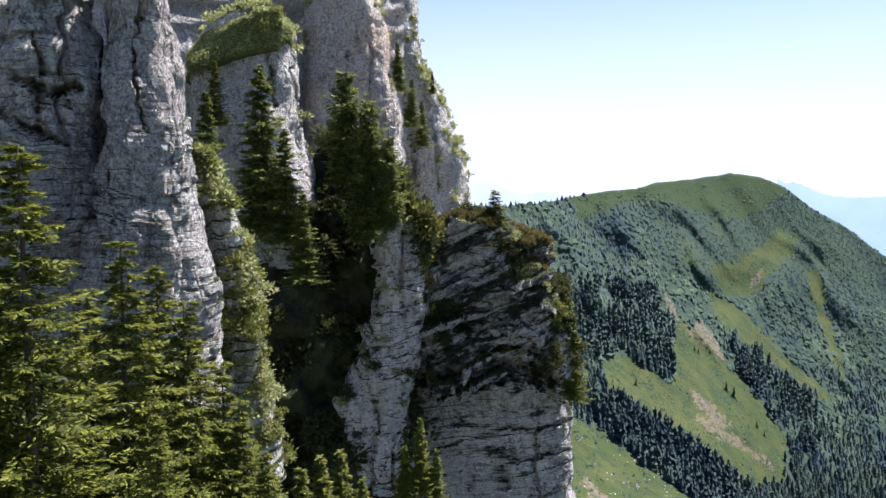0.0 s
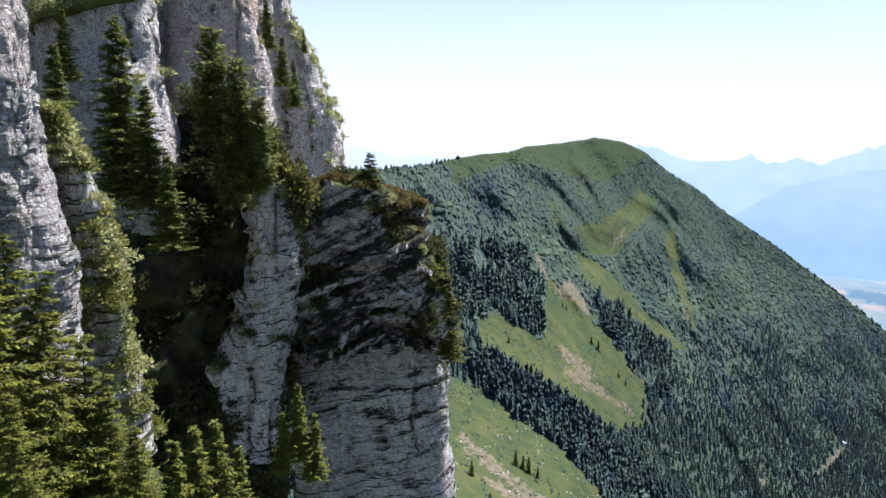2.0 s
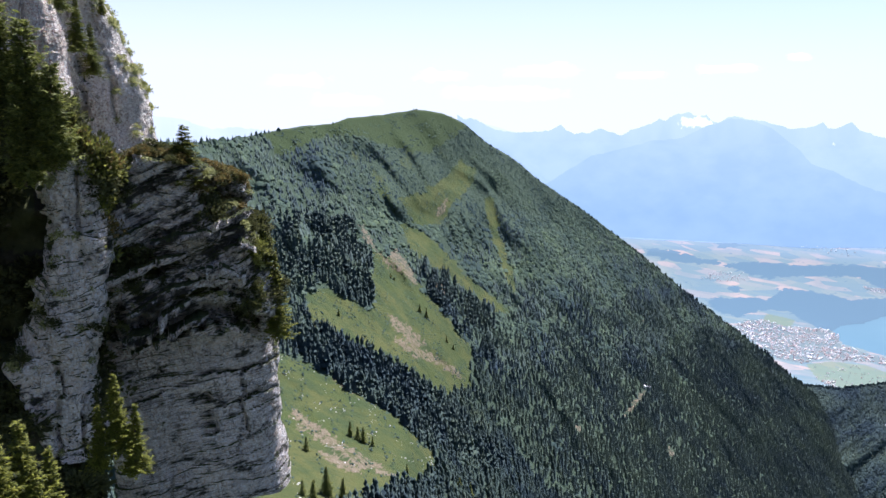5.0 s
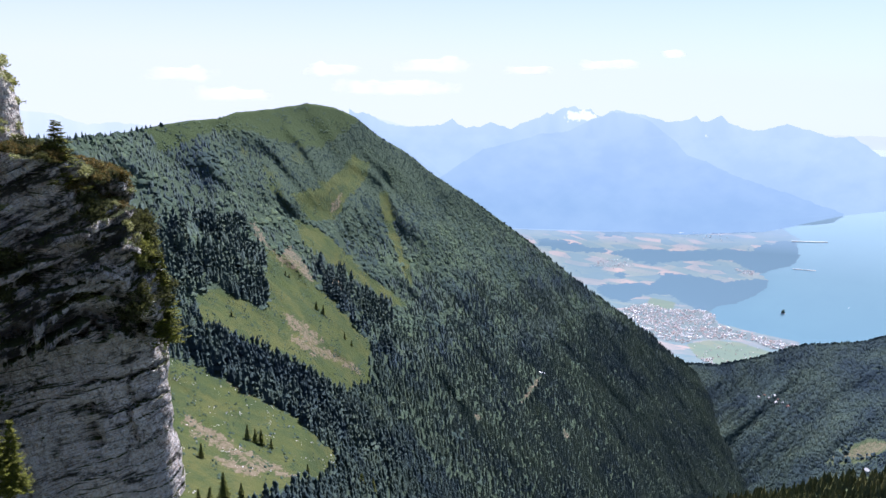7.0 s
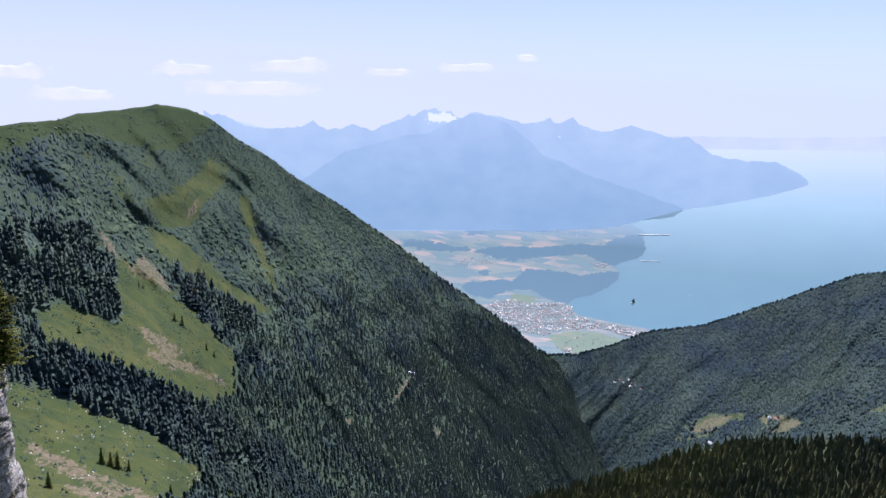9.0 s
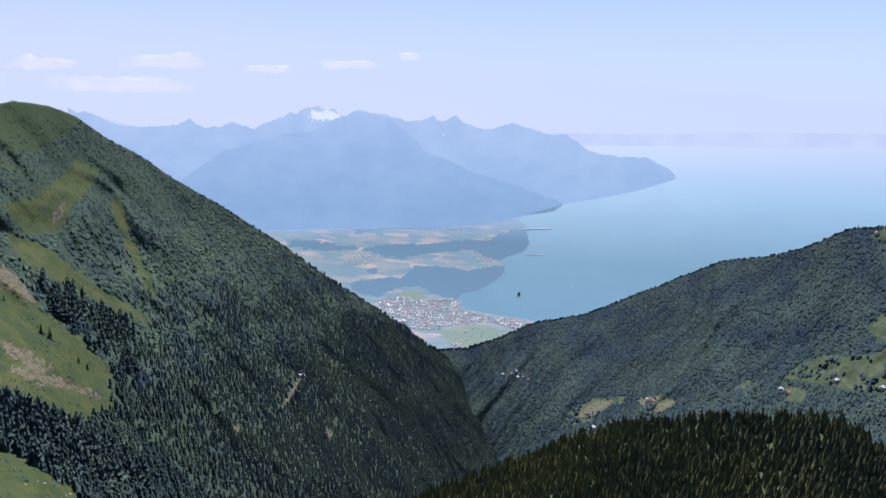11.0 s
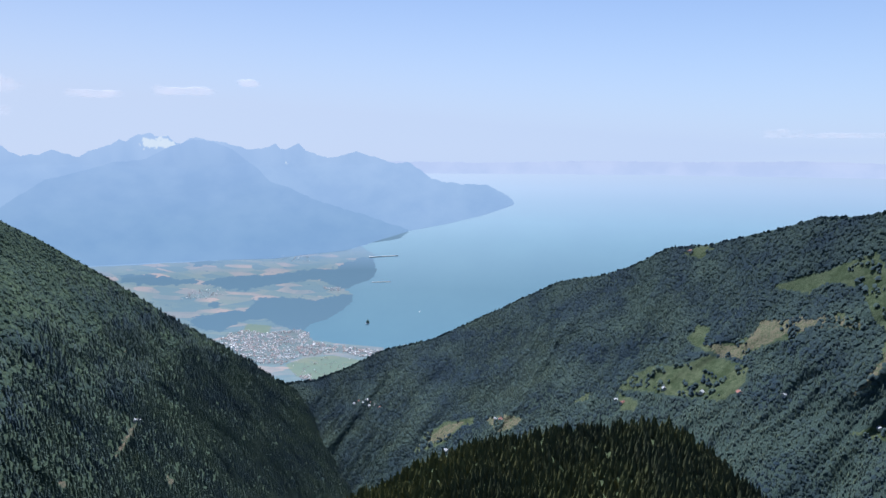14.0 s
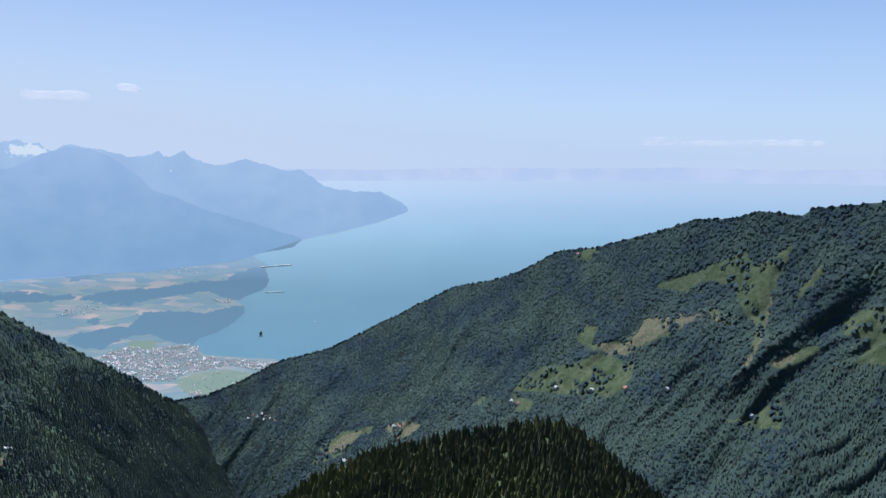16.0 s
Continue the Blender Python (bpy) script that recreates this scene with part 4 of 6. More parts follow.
SLOPE_CARVE = [
    ([(99.07, -4.19), (97.54, -8.89), (95.64, -12.34), (94.72, -15.26), (92.39, -18.13)], 2.2, 0.01),
    ([(100.97, -10.83), (97.96, -15.29), (95.6, -18.83)], 2.2, 0.01),
    ([(98.99, -6.02), (96.86, -11.28), (96.27, -15.52)], 2.0, -0.008),
    ([(60.0, -17.5), (57.5, -20.5), (56.5, -24.0)], 2.5, 0.004),
]
SLOPE = Hill(SLOPE_CREST, SLOPE_FOOT, [(40, 2150), (54, 1950), (60, 1620), (70, 1280), (85, 1150), (100, 1120), (135, 750)],
             [(40, 2450), (54, 2450), (60, 2500), (70, 2550), (82, 2300), (100, 1850), (135, 1300)], 1.1, 0.022, -40, 60, 0.05, SLOPE_CARVE)
PASTURES = [
    [(79.53, -16.15), (81.94, -15.78), (83.51, -14.92), (85.36, -15.33), (86.40, -15.51), (85.94, -17.07), (84.41, -18.19), (81.20, -18.14), (76.83, -18.06), (78.18, -16.72)],
    [(81.76, -13.97), (82.79, -12.75), (83.59, -12.97), (83.23, -14.16), (84.54, -14.09), (86.58, -13.19), (87.05, -12.14), (90.05, -11.94), (91.95, -11.05), (94.12, -11.75), (92.97, -12.27), (91.01, -11.62), (89.11, -13.28), (87.12, -13.93), (85.87, -15.04), (83.24, -14.68)],
    [(87.71, -9.53), (90.87, -8.34), (93.86, -6.68), (94.62, -7.88), (96.99, -6.02), (96.44, -8.01), (95.83, -9.27), (95.45, -12.73), (94.10, -11.38), (93.06, -9.22), (91.38, -9.07), (89.96, -9.91), (87.97, -9.77)],
    [(95.42, -12.24), (95.36, -13.23), (94.32, -15.53), (92.95, -16.78), (93.40, -16.12), (94.60, -14.28), (94.85, -12.30)],
    [(97.42, -9.63), (99.20, -6.86), (99.06, -8.06), (97.65, -9.85)],
    [(100.53, -11.24), (101.71, -10.30), (103.67, -9.63), (103.97, -13.79), (101.34, -13.94), (102.25, -12.20), (100.59, -12.17)],
    [(95.67, -14.65), (97.64, -13.47), (99.37, -13.03), (98.55, -13.84), (96.83, -15.00)],
    [(93.31, -19.04), (95.16, -18.08), (96.96, -17.13), (97.07, -18.99), (94.76, -19.33)],
    [(81.21, -7.67), (82.77, -6.97), (83.60, -7.08), (82.53, -7.95)],
    [(60.55, -23.15), (61.65, -21.93), (63.10, -21.13), (65.51, -20.74), (65.38, -21.33), (64.29, -21.62), (63.07, -22.65), (60.90, -23.38)],
    [(66.47, -20.81), (67.93, -20.40), (69.64, -20.75), (68.41, -21.51), (67.44, -21.67)],
    [(73.53, -19.29), (74.73, -18.33), (74.49, -19.05)],
    [(101.02, -9.08), (102.31, -7.11), (102.72, -6.96), (101.99, -8.29)],
    [(76.84, -18.32), (78.49, -18.77), (78.23, -19.55), (77.13, -19.59)],
    [(98.23, -12.20), (99.46, -11.00), (99.58, -11.30), (98.67, -12.27)],
]
BARE = [
    [(83.23, -14.29), (85.83, -14.01), (87.05, -12.14), (91.96, -11.17), (93.89, -11.89), (89.09, -12.77), (87.12, -13.93), (85.61, -15.05), (84.31, -15.13)],
    [(95.73, -9.52), (96.04, -9.74), (95.46, -12.97), (94.32, -15.53), (93.19, -16.76), (92.95, -16.66), (94.49, -14.29), (95.22, -12.75)],
    [(95.67, -14.65), (97.65, -13.70), (97.50, -14.92), (96.61, -15.03)],
    [(60.67, -22.94), (63.09, -21.35), (65.02, -20.88), (63.07, -22.43)],
    [(66.47, -20.81), (67.93, -20.40), (69.64, -20.75), (68.41, -21.51), (67.44, -21.67)],
]
SLOPE.build("wooded_slope", 40, 130, 0.18, 130, PASTURE, "wooded mountainside with pasture clearings above the lake", "mountain", PASTURES, BARE, [])
p, az, el, r = SLOPE.scatter(80000, 44, 112, RNG, [grow(q, 0.12) for q in PASTURES])
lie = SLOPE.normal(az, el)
spiry = fbm(az * 0.3, el * 0.4, 0 * az, 3, 99) + 0.5 * RNG.normal(size=len(az)) + 0.55 * np.clip((-12 - el) / 6, -0.5, 1.2) + 0.5 * np.clip((az - 92) / 8, 0, 1) > 0.42
dim = spiry & (az > 88)
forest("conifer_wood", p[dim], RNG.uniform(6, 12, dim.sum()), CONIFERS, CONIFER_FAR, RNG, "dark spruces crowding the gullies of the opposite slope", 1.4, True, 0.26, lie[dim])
# Same conifers on the hazier side, in the lightened copy.
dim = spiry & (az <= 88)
forest("conifer_wood", p[dim], RNG.uniform(6, 12, dim.sum()), CONIFERS, CONIFER_HAZED, RNG, "conifers tinted blue-green for haze, scattered through the opposite wood", 1.4, True, 0.26, lie[dim])
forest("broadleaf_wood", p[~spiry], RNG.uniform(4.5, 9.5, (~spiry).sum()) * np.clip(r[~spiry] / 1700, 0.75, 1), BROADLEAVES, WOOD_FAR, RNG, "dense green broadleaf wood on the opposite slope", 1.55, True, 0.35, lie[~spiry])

p, az, el, r = SLOPE.scatter(30000, 60, 110, RNG, (), PASTURES)
ok = fbm(az * 1.2, el * 1.2, 0 * az, 3, 151) > 0.16
p = p[ok][:420]
forest("pasture_trees", p, RNG.uniform(5, 11, len(p)), BROADLEAVES, WOOD_FAR, RNG, "clumps of broadleaf trees on the pastures", 1.2, True)

# the near knoll
KNOLL_CREST = [(38, -33)] + [(52.93, -27.47), (58.23, -25.77), (60.96, -24.41), (64.62, -23.07), (67.38, -22.54), (70.16, -21.96), (74.31, -21.31), (78.87, -20.53), (81.12, -20.50), (83.38, -21.58), (85.65, -23.40), (87.86, -24.43), (89.19, -25.58), (92.70, -28.41)]
KNOLL = Hill(KNOLL_CREST, [(30, -40), (110, -40)], [(30, 330), (110, 330)], [(30, 560), (62, 620), (75, 640), (110, 560)], 1.0, 0.04, 10, 80, 0.03)
KNOLL.build("knoll", 46, 94, 0.2, 50, GROUND, "rounded knoll covered in dark spruce", "hill", [], [], [])
p, az, el, r = KNOLL.scatter(8500, 48, 93, RNG, low=-34)
forest("knoll_spruces", p, RNG.uniform(6, 12.5, len(p)), [far_conifer(RNG, 7) for _ in range(6)], SPRUCE_KNOLL, RNG, "tightly packed dark green spruces on the knoll", 1.25)

# ---- town by the lake ----
WALLS, nt, b = material("town_plaster", 0.9)
g = nt.nodes.new("ShaderNodeNewGeometry")
nt.links.new(ramp(nt, g.outputs["Random Per Island"], [(0.0, (0.55, 0.53, 0.5)), (0.6, (0.78, 0.75, 0.72)), (1.0, (0.92, 0.9, 0.88))]), b.inputs["Base Color"])
ROOFS, nt, b = material("town_roof_tiles", 0.9)
g = nt.nodes.new("ShaderNodeNewGeometry")
nt.links.new(ramp(nt, g.outputs["Random Per Island"], [(0.0, (0.46, 0.32, 0.28)), (0.4, (0.44, 0.36, 0.33)), (0.55, (0.34, 0.34, 0.36)), (0.72, (0.72, 0.70, 0.68)), (1.0, (0.95, 0.94, 0.92))]), b.inputs["Base Color"])
HAMLETS = [[(42.81, -11.11), (43.63, -10.45), (45.83, -10.39), (46.41, -10.90), (44.58, -11.15)], [(53.43, -10.62), (54.86, -10.67), (54.86, -10.96), (53.86, -10.93)], [(48.80, -8.07), (50.49, -7.92), (53.06, -8.34), (52.61, -8.66), (50.05, -8.45)], [(51.47, -17.34), (52.35, -17.30), (52.34, -17.64), (51.68, -17.59)]]


def house_mesh(rng):
    """Walls and gabled roof of a small house, one metre to the eaves' width."""
    w, d, h = 0.5, rng.uniform(0.5, 0.9), rng.uniform(0.5, 0.9)
    walls = np.array([(-w, -d, 0), (w, -d, 0), (w, d, 0), (-w, d, 0), (-w, -d, h), (w, -d, h), (w, d, h), (-w, d, h), (0, -d, h + 0.35), (0, d, h + 0.35)])
    wf = np.array([(0, 1, 5), (0, 5, 4), (1, 2, 6), (1, 6, 5), (2, 3, 7), (2, 7, 6), (3, 0, 4), (3, 4, 7), (4, 5, 8), (6, 7, 9)])
    e = 0.08
    roof = np.array([(-w - e, -d - e, h - 0.05), (0, -d - e, h + 0.40), (0, d + e, h + 0.40), (-w - e, d + e, h - 0.05), (w + e, -d - e, h - 0.05), (w + e, d + e, h - 0.05)])
    rf = np.array([(0, 1, 2), (0, 2, 3), (1, 4, 5), (1, 5, 2)])
    return (walls, wf), (roof, rf)


def houses(spots, sizes, rng, name, label):
    ms = [house_mesh(rng) for _ in range(5)]
    st = rng.bit_generator.state
    forest(name + "_walls", spots, sizes, [m[0] for m in ms], WALLS, rng, label)["category"] = "houses"
    rng.bit_generator.state = st
    forest(name + "_roofs", spots, sizes, [m[1] for m in ms], ROOFS, rng, "tiled roofs of " + label)["category"] = "roofs"


def in_polys(polys, n, rng):
    out = []
    for p in polys:
        xs, ys = [q[0] for q in p], [q[1] for q in p]
        az, el = rng.uniform(min(xs), max(xs), n), rng.uniform(min(ys), max(ys), n)
        ok = inside(p, az, el)
        out.append(place(az[ok], el[ok], plain_r(el[ok]) - 1.5))
    return np.concatenate(out)


p = in_polys([TOWN], 5600, RNG)
p = p[fbm(p[:, 0] / 18, p[:, 1] / 18, 0 * p[:, 0], 3, 195) > -0.2]
houses(p, RNG.uniform(1.2, 2.2, len(p)) ** 2, RNG, "town", "pale lakeside town houses packed together")
p = in_polys(HAMLETS + GREENS[:1], 110, RNG)
houses(p, RNG.uniform(1.5, 3.4, len(p)), RNG, "hamlet", "pale farm hamlets on the plain")


# ---- near cliffs ----
TURF_GROUND = land("turf_ground", (0.10, 0.11, 0.035), (0.14, 0.15, 0.045), (0.19, 0.185, 0.07), (0.2, 0.17, 0.1), (0.25, 0.2, 0.12), (0.05, 0.07, 0.02))
ROCKS = {}


def rock(name, rows, r, depth, mat, label, seed, amp=1.0, cols=200, levels=210, strata=1.0, lean=0.0, block=0.62, tilt=0.0, parent=None, thick=0.75, chip=0.35, carve=()):
    """A rock column: its outline as (elevation, azimuth of either edge) from top to foot, r metres off."""
    rows = sorted(rows)
    e = np.linspace(rows[0][0], rows[-1][0], levels)
    le = np.interp(e, [q[0] for q in rows], [q[1] for q in rows])
    re = np.interp(e, [q[0] for q in rows], [q[2] for q in rows])
    front = int(cols * 0.8)
    q = np.concatenate([np.linspace(0, math.pi, front, endpoint=False), np.linspace(math.pi, 2 * math.pi, cols - front, endpoint=False)])
    cx, sy = np.sign(np.cos(q)) * np.abs(np.cos(q)) ** block, np.sign(np.sin(q)) * np.abs(np.sin(q)) ** block
    mid, half = np.radians((le + re) / 2)[:, None], np.tan(np.radians((re - le) / 2))[:, None] * r
    far = r + depth * (1 - sy) + lean * ((e - e[0]) / (e[-1] - e[0]))[:, None]
    x = cx * half
    X = far * np.sin(mid) + x * np.cos(mid)
    Y = far * np.cos(mid) - x * np.sin(mid)
    Z = (r * np.tan(np.radians(e)))[:, None] + 0 * X
    caps = 16
    f = np.cos(np.linspace(0, 1, caps + 1)[1:] * math.pi / 2 * 0.97)[:, None]
    cx0, cy0 = X[-1].mean(), Y[-1].mean()
    rise = 0.12 * (X[-1].max() - X[-1].min())
    X = np.concatenate([X, cx0 + (X[-1] - cx0) * f])
    Y = np.concatenate([Y, cy0 + (Y[-1] - cy0) * f])
    Z = np.concatenate([Z, Z[-1] + rise * np.sqrt(1 - f * f) + 0 * Z[-1]])
    cxm, cym = X.mean(1, keepdims=True), Y.mean(1, keepdims=True)
    nx, ny = X - cxm, Y - cym
    ln = np.hypot(nx, ny) + 1e-6
    big = fbm(X / 7, Y / 7, Z / 9, 3, seed)
    mid_n = 0.7 * fbm(X / 2.4, Y / 2.4, Z / 4.0, 4, seed + 5) - 0.6 * np.abs(fbm(X / 4.5, Y / 4.5, Z / 9, 3, seed + 6))
    small = 0.22 * fbm(X / 0.7, Y / 0.7, Z / 0.7, 3, seed + 7)
    c, sn = math.cos(radians(tilt)), math.sin(radians(tilt))
    side = (X * np.cos(mid[0]) - Y * np.sin(mid[0]))
    w = Z * c - side * sn + 0.7 * grain(X / 5, Y / 5, Z / 5, seed + 8)
    bed = w / thick + 0.6 * grain(w / 3, 0 * w, 0 * w, seed + 10)
    step = bed - np.floor(bed)
    worn = np.clip(0.55 + 1.3 * fbm(X / 8, Y / 8, Z / 6, 2, seed + 18), 0.05, 1.2)
    ledge = strata * thick / 0.75 * worn * (0.16 * (step - 0.5) - 0.26 * (step > 0.84) + 0.26 * grain(0 * w, 0 * w, np.floor(bed) * 3.7 + 0.5, seed + 9))
    warp = 0.2 * grain(side / 3, Z / 3, 0 * Z, seed + 3) + 0.12 * grain(side * 1.2, Z * 1.2, 0 * Z, seed + 4)
    cr = np.abs(grain(side / 2.2 + warp, 0 * side, Z / 45, seed + 11))
    crack = -0.9 * np.exp(-(cr / 0.05) ** 2) * np.clip(0.5 + 2 * grain(side / 4, Z / 6, 0 * Z, seed + 12), 0, 1)
    cr2 = np.abs(grain(side / 0.7 + warp * 2, 0 * side, Z / 14, seed + 13))
    crack2 = -0.25 * np.exp(-(cr2 / 0.07) ** 2) * np.clip(2.5 * grain(side / 2, Z / 2.5, 0 * Z, seed + 14), 0, 1)
    bx = side / 1.5 + 0.5 * grain(side / 2, Z / 2, 0 * Z, seed + 20) + 0.18 * np.floor(bed)
    bz = w / (thick * 3.1) + 0.35 * grain(side / 3, Z / 3, 0 * Z, seed + 21)
    chunk = 0.4 * grain(np.floor(bx) * 3.7 + 0.5, np.floor(bz) * 5.3 + 0.5, 0 * w, seed + 22)
    fx, fz = side / 0.55 + 0.5 * grain(side, Z, 0 * Z, seed + 23), w / 0.62 + 0.4 * grain(side, Z, 0 * Z, seed + 24)
    chunk += 0.2 * grain(np.floor(fx) * 3.7 + 0.5, np.floor(fz) * 5.3 + 0.5, 0 * w, seed + 25)
    d = amp * (big + mid_n + chip * small + ledge + crack + chip * crack2 + chip * chunk)
    edge = np.minimum(1, ln / (ln[levels - 1].mean() + 1e-6) * 1.2)
    edge[:levels] = 1
    X, Y = X + nx / ln * d * edge, Y + ny / ln * d * edge
    Z[levels:] += 0.9 * amp * fbm(X[levels:] / 2.2, Y[levels:] / 2.2, 0 * X[levels:], 4, seed + 15)
    Z[:levels] += 0.25 * amp * fbm(X[:levels] / 1.1, Y[:levels] / 1.1, Z[:levels] / 1.1, 3, seed + 16)
    V = np.stack([X, Y, Z], -1)
    flat = np.hypot(X, Y)
    az, el = np.degrees(np.arctan2(X, Y)), np.degrees(np.arctan2(Z, flat))
    keep = np.clip(0.75 + 1.2 * fbm(az * 1.5, el * 1.5, 0 * az, 4, seed + 32), 0.1, 1.5)
    az, el = az + 0.3 * fbm(az * 1.6, el * 1.6, 0 * az, 5, seed + 30), el + 0.3 * fbm(az * 1.6, el * 1.6, 0 * az, 5, seed + 31)
    for pts, wide, deep in carve:
        near = np.full(az.shape, 1e9)
        for (a0, e0), (a1, e1) in zip(pts, pts[1:]):
            u = np.clip(((az - a0) * (a1 - a0) + (el - e0) * (e1 - e0)) / ((a1 - a0) ** 2 + (e1 - e0) ** 2), 0, 1)
            near = np.minimum(near, np.hypot(az - a0 - u * (a1 - a0), el - e0 - u * (e1 - e0)))
        V *= (1 + deep / r * keep * np.exp(-(near / (wide * (0.5 + 0.5 * keep))) ** 2))[..., None]
    me = mesh_of(name, V.reshape(-1, 3), grid_faces(levels + caps, cols, True)[:, ::-1], mat, False)
    ROCKS[label] = me
    if parent:
        return part(name, me, parent, label)
    return tagged(new(name, me), label, "rock", "cliff rocks")


rock("rock_pillar", [(14.63, -30.42, -26.56), (12.53, -31.15, -25.58), (10.35, -31.87, -25.12), (7.01, -32.64, -25.04), (1.31, -33.48, -24.86), (-3.70, -34.30, -24.28), (-11.08, -34.60, -23.18)], 34, 6, ROCK_PILLAR, "fissured grey limestone pillar behind the spruces", 101, 0.9, 260, 420, strata=0.3, thick=0.5, chip=0.7,
     carve=[([(-29.27, 10.29), (-28.84, 8.5), (-29.35, 3.6)], 0.12, 0.6), ([(-30.38, 7.28), (-28.4, 6.49), (-26.65, 7.17)], 0.3, 1.0), ([(-31.44, 5.0), (-29.51, 3.98), (-27.49, 2.9)], 0.2, 0.6)])
rock("rock_pillar", [(18.21, -24.16, -20.46), (15.33, -25.51, -19.59), (13.14, -25.76, -19.14), (8.57, -25.98, -18.98), (5.04, -25.84, -18.86), (1.41, -26.13, -18.55), (-3.48, -27.00, -18.06), (-9.20, -27.89, -17.49), (-13.20, -28.73, -17.25), (-18.59, -30.32, -16.95)], 33, 4.5, ROCK_PILLAR, "tall layered grey limestone pillar beside a dark cleft", 103, 0.8, 280, 560, strata=0.28, thick=0.42, chip=0.45,
     carve=[([(-26.51, 11.29), (-26.2, 7.96), (-26.11, 4.11), (-26.66, 1.35), (-26.95, -1.81)], 0.34, 7.0), ([(-22.5, 12.78), (-23.11, 9.71), (-22.85, 5.82), (-22.29, 4.17)], 0.1, 0.5), ([(-25.05, 1.38), (-24.78, -1.83), (-25.05, -4.65)], 0.08, 0.3)])
rock("rock_rib", [(2.71, -19.51, -18.32), (0.21, -19.77, -16.76), (-4.01, -19.07, -15.40), (-9.54, -18.79, -14.87), (-15.41, -18.52, -14.34), (-21.85, -19.08, -13.15)], 40, 3, ROCK_RIB, "grass-grown limestone rib with tufts of shrub", 107, 0.8)
rock("rock_bluff", [(13.39, -15.90, -12.64), (12.16, -18.71, -11.40), (9.76, -19.54, -11.10), (5.68, -19.84, -11.06), (0.23, -20.16, -10.27), (-6.17, -20.31, -9.47)], 62, 7, ROCK, "pale limestone bluff with a grassy top", 109, 0.8, strata=0.1, chip=0.2,
     carve=[([(-13.9, 11.45), (-13.62, 8.64), (-13.16, 5.76)], 0.16, 0.9)])
mound = rock("grassy_mound", [(12.95, -15.1, -12.6), (12.4, -16.9, -11.8), (11.5, -18.6, -11.7), (10.6, -19.3, -12.4), (9.7, -19.6, -15.4), (8.9, -19.7, -17.9)], 60.5, 6, TURF_GROUND, "rounded grassy mound on top of the bluff", 111, 0.5, 120, 60, 0.0)
rock("rock_wall", [(18.66, -10.07, -6.28), (14.85, -10.75, -5.44), (11.67, -11.20, -4.59), (7.97, -11.46, -3.95), (3.73, -11.72, -3.21), (-0.17, -11.98, -2.63), (-6.30, -12.92, -1.52)], 74, 7, ROCK_WARM, "tall limestone wall stained ochre", 113, 0.8, strata=0.08, chip=0.2,
     carve=[([(-11.16, 11.57), (-11.45, 8.3), (-11.59, 4.53)], 0.35, 2.0)])
rock("rock_tower", [(18.77, -6.70, -3.50), (14.95, -6.72, -2.64), (11.76, -6.53, -1.90), (9.71, -5.89, -1.64), (8.47, -5.68, -0.67), (6.35, -5.47, 0.47), (3.77, -5.26, 1.19), (1.16, -5.05, 1.56), (-1.92, -4.62, 1.84), (-5.90, -4.63, 2.13)], 92, 9, ROCK, "great grey limestone tower against the sky", 127, 0.9, strata=0.12, chip=0.25,
     carve=[([(-4.38, 10.54), (-3.64, 7.2), (-2.64, 3.34), (-2.86, 0.28)], 0.3, 1.6), ([(-1.76, 7.22), (-1.1, 3.35), (-0.87, -0.15)], 0.15, 0.6)])
rock("rock_crest", [(19.37, -20.45, -15.78), (15.28, -19.41, -8.42), (12.28, -17.53, -6.74), (9.08, -16.79, -6.76)], 96, 6, ROCK, "grey limestone crest above the bluff", 129, 1.0, strata=0.12, chip=0.25)
crag = thing("rock_crag", "overhanging dark limestone crag with mossy ledges", "rock", None, "cliff rocks")
rock("overhang", [(-2.62, -0.19, 3.79), (-3.32, -1.17, 5.78), (-4.19, -2.19, 7.67), (-5.42, -3.97, 8.39), (-7.17, -4.64, 8.68), (-9.79, -4.64, 9.50), (-12.38, -4.42, 10.33), (-14.09, -3.98, 10.54), (-15.80, -3.31, 10.40)], 57, 8, ROCK_DARK, "dark mossy overhanging beds", 131, 0.7, 320, 360, 1.9, tilt=26, parent=crag, block=0.45, thick=1.0, chip=0.8,
     carve=[([(-2.02, -13.84), (-0.78, -14.63), (1.72, -14.88), (4.47, -14.04), (7.21, -14.48), (8.85, -15.71)], 0.7, 5.0), ([(-4.09, -9.55), (-2.17, -9.96), (-0.24, -9.55), (1.69, -10.62)], 0.45, 2.2), ([(3.35, -12.2), (5.81, -12.15), (7.18, -12.77)], 0.35, 1.6), ([(0.57, -7.11), (1.13, -9.54), (3.33, -10.06), (3.63, -12.46)], 0.3, 1.2), ([(4.64, -4.36), (7.62, -5.94), (8.44, -7.0)], 0.6, 2.5)])
rock("lower_face", [(-13.25, -4.20, 9.65), (-15.80, -4.21, 10.14), (-18.31, -3.99, 10.27), (-20.78, -3.54, 10.32), (-23.95, -3.31, 10.65), (-27.75, -2.85, 11.09)], 60.0, 7, ROCK_GREY, "grey layered wall under the overhang", 133, 0.45, 280, 260, 0.9, tilt=10, parent=crag, thick=1.3, block=0.45, chip=0.5,
     carve=[([(-1.04, -19.81), (2.3, -19.14), (4.51, -18.25), (7.26, -18.15), (10.24, -17.44)], 0.16, 0.8), ([(4.54, -21.03), (7.3, -20.25), (10.28, -19.51)], 0.14, 0.6), ([(4.01, -18.21), (4.32, -20.74), (4.85, -23.43)], 0.16, 0.8), ([(7.12, -17.59), (7.03, -20.63), (7.34, -23.08)], 0.12, 0.5)])
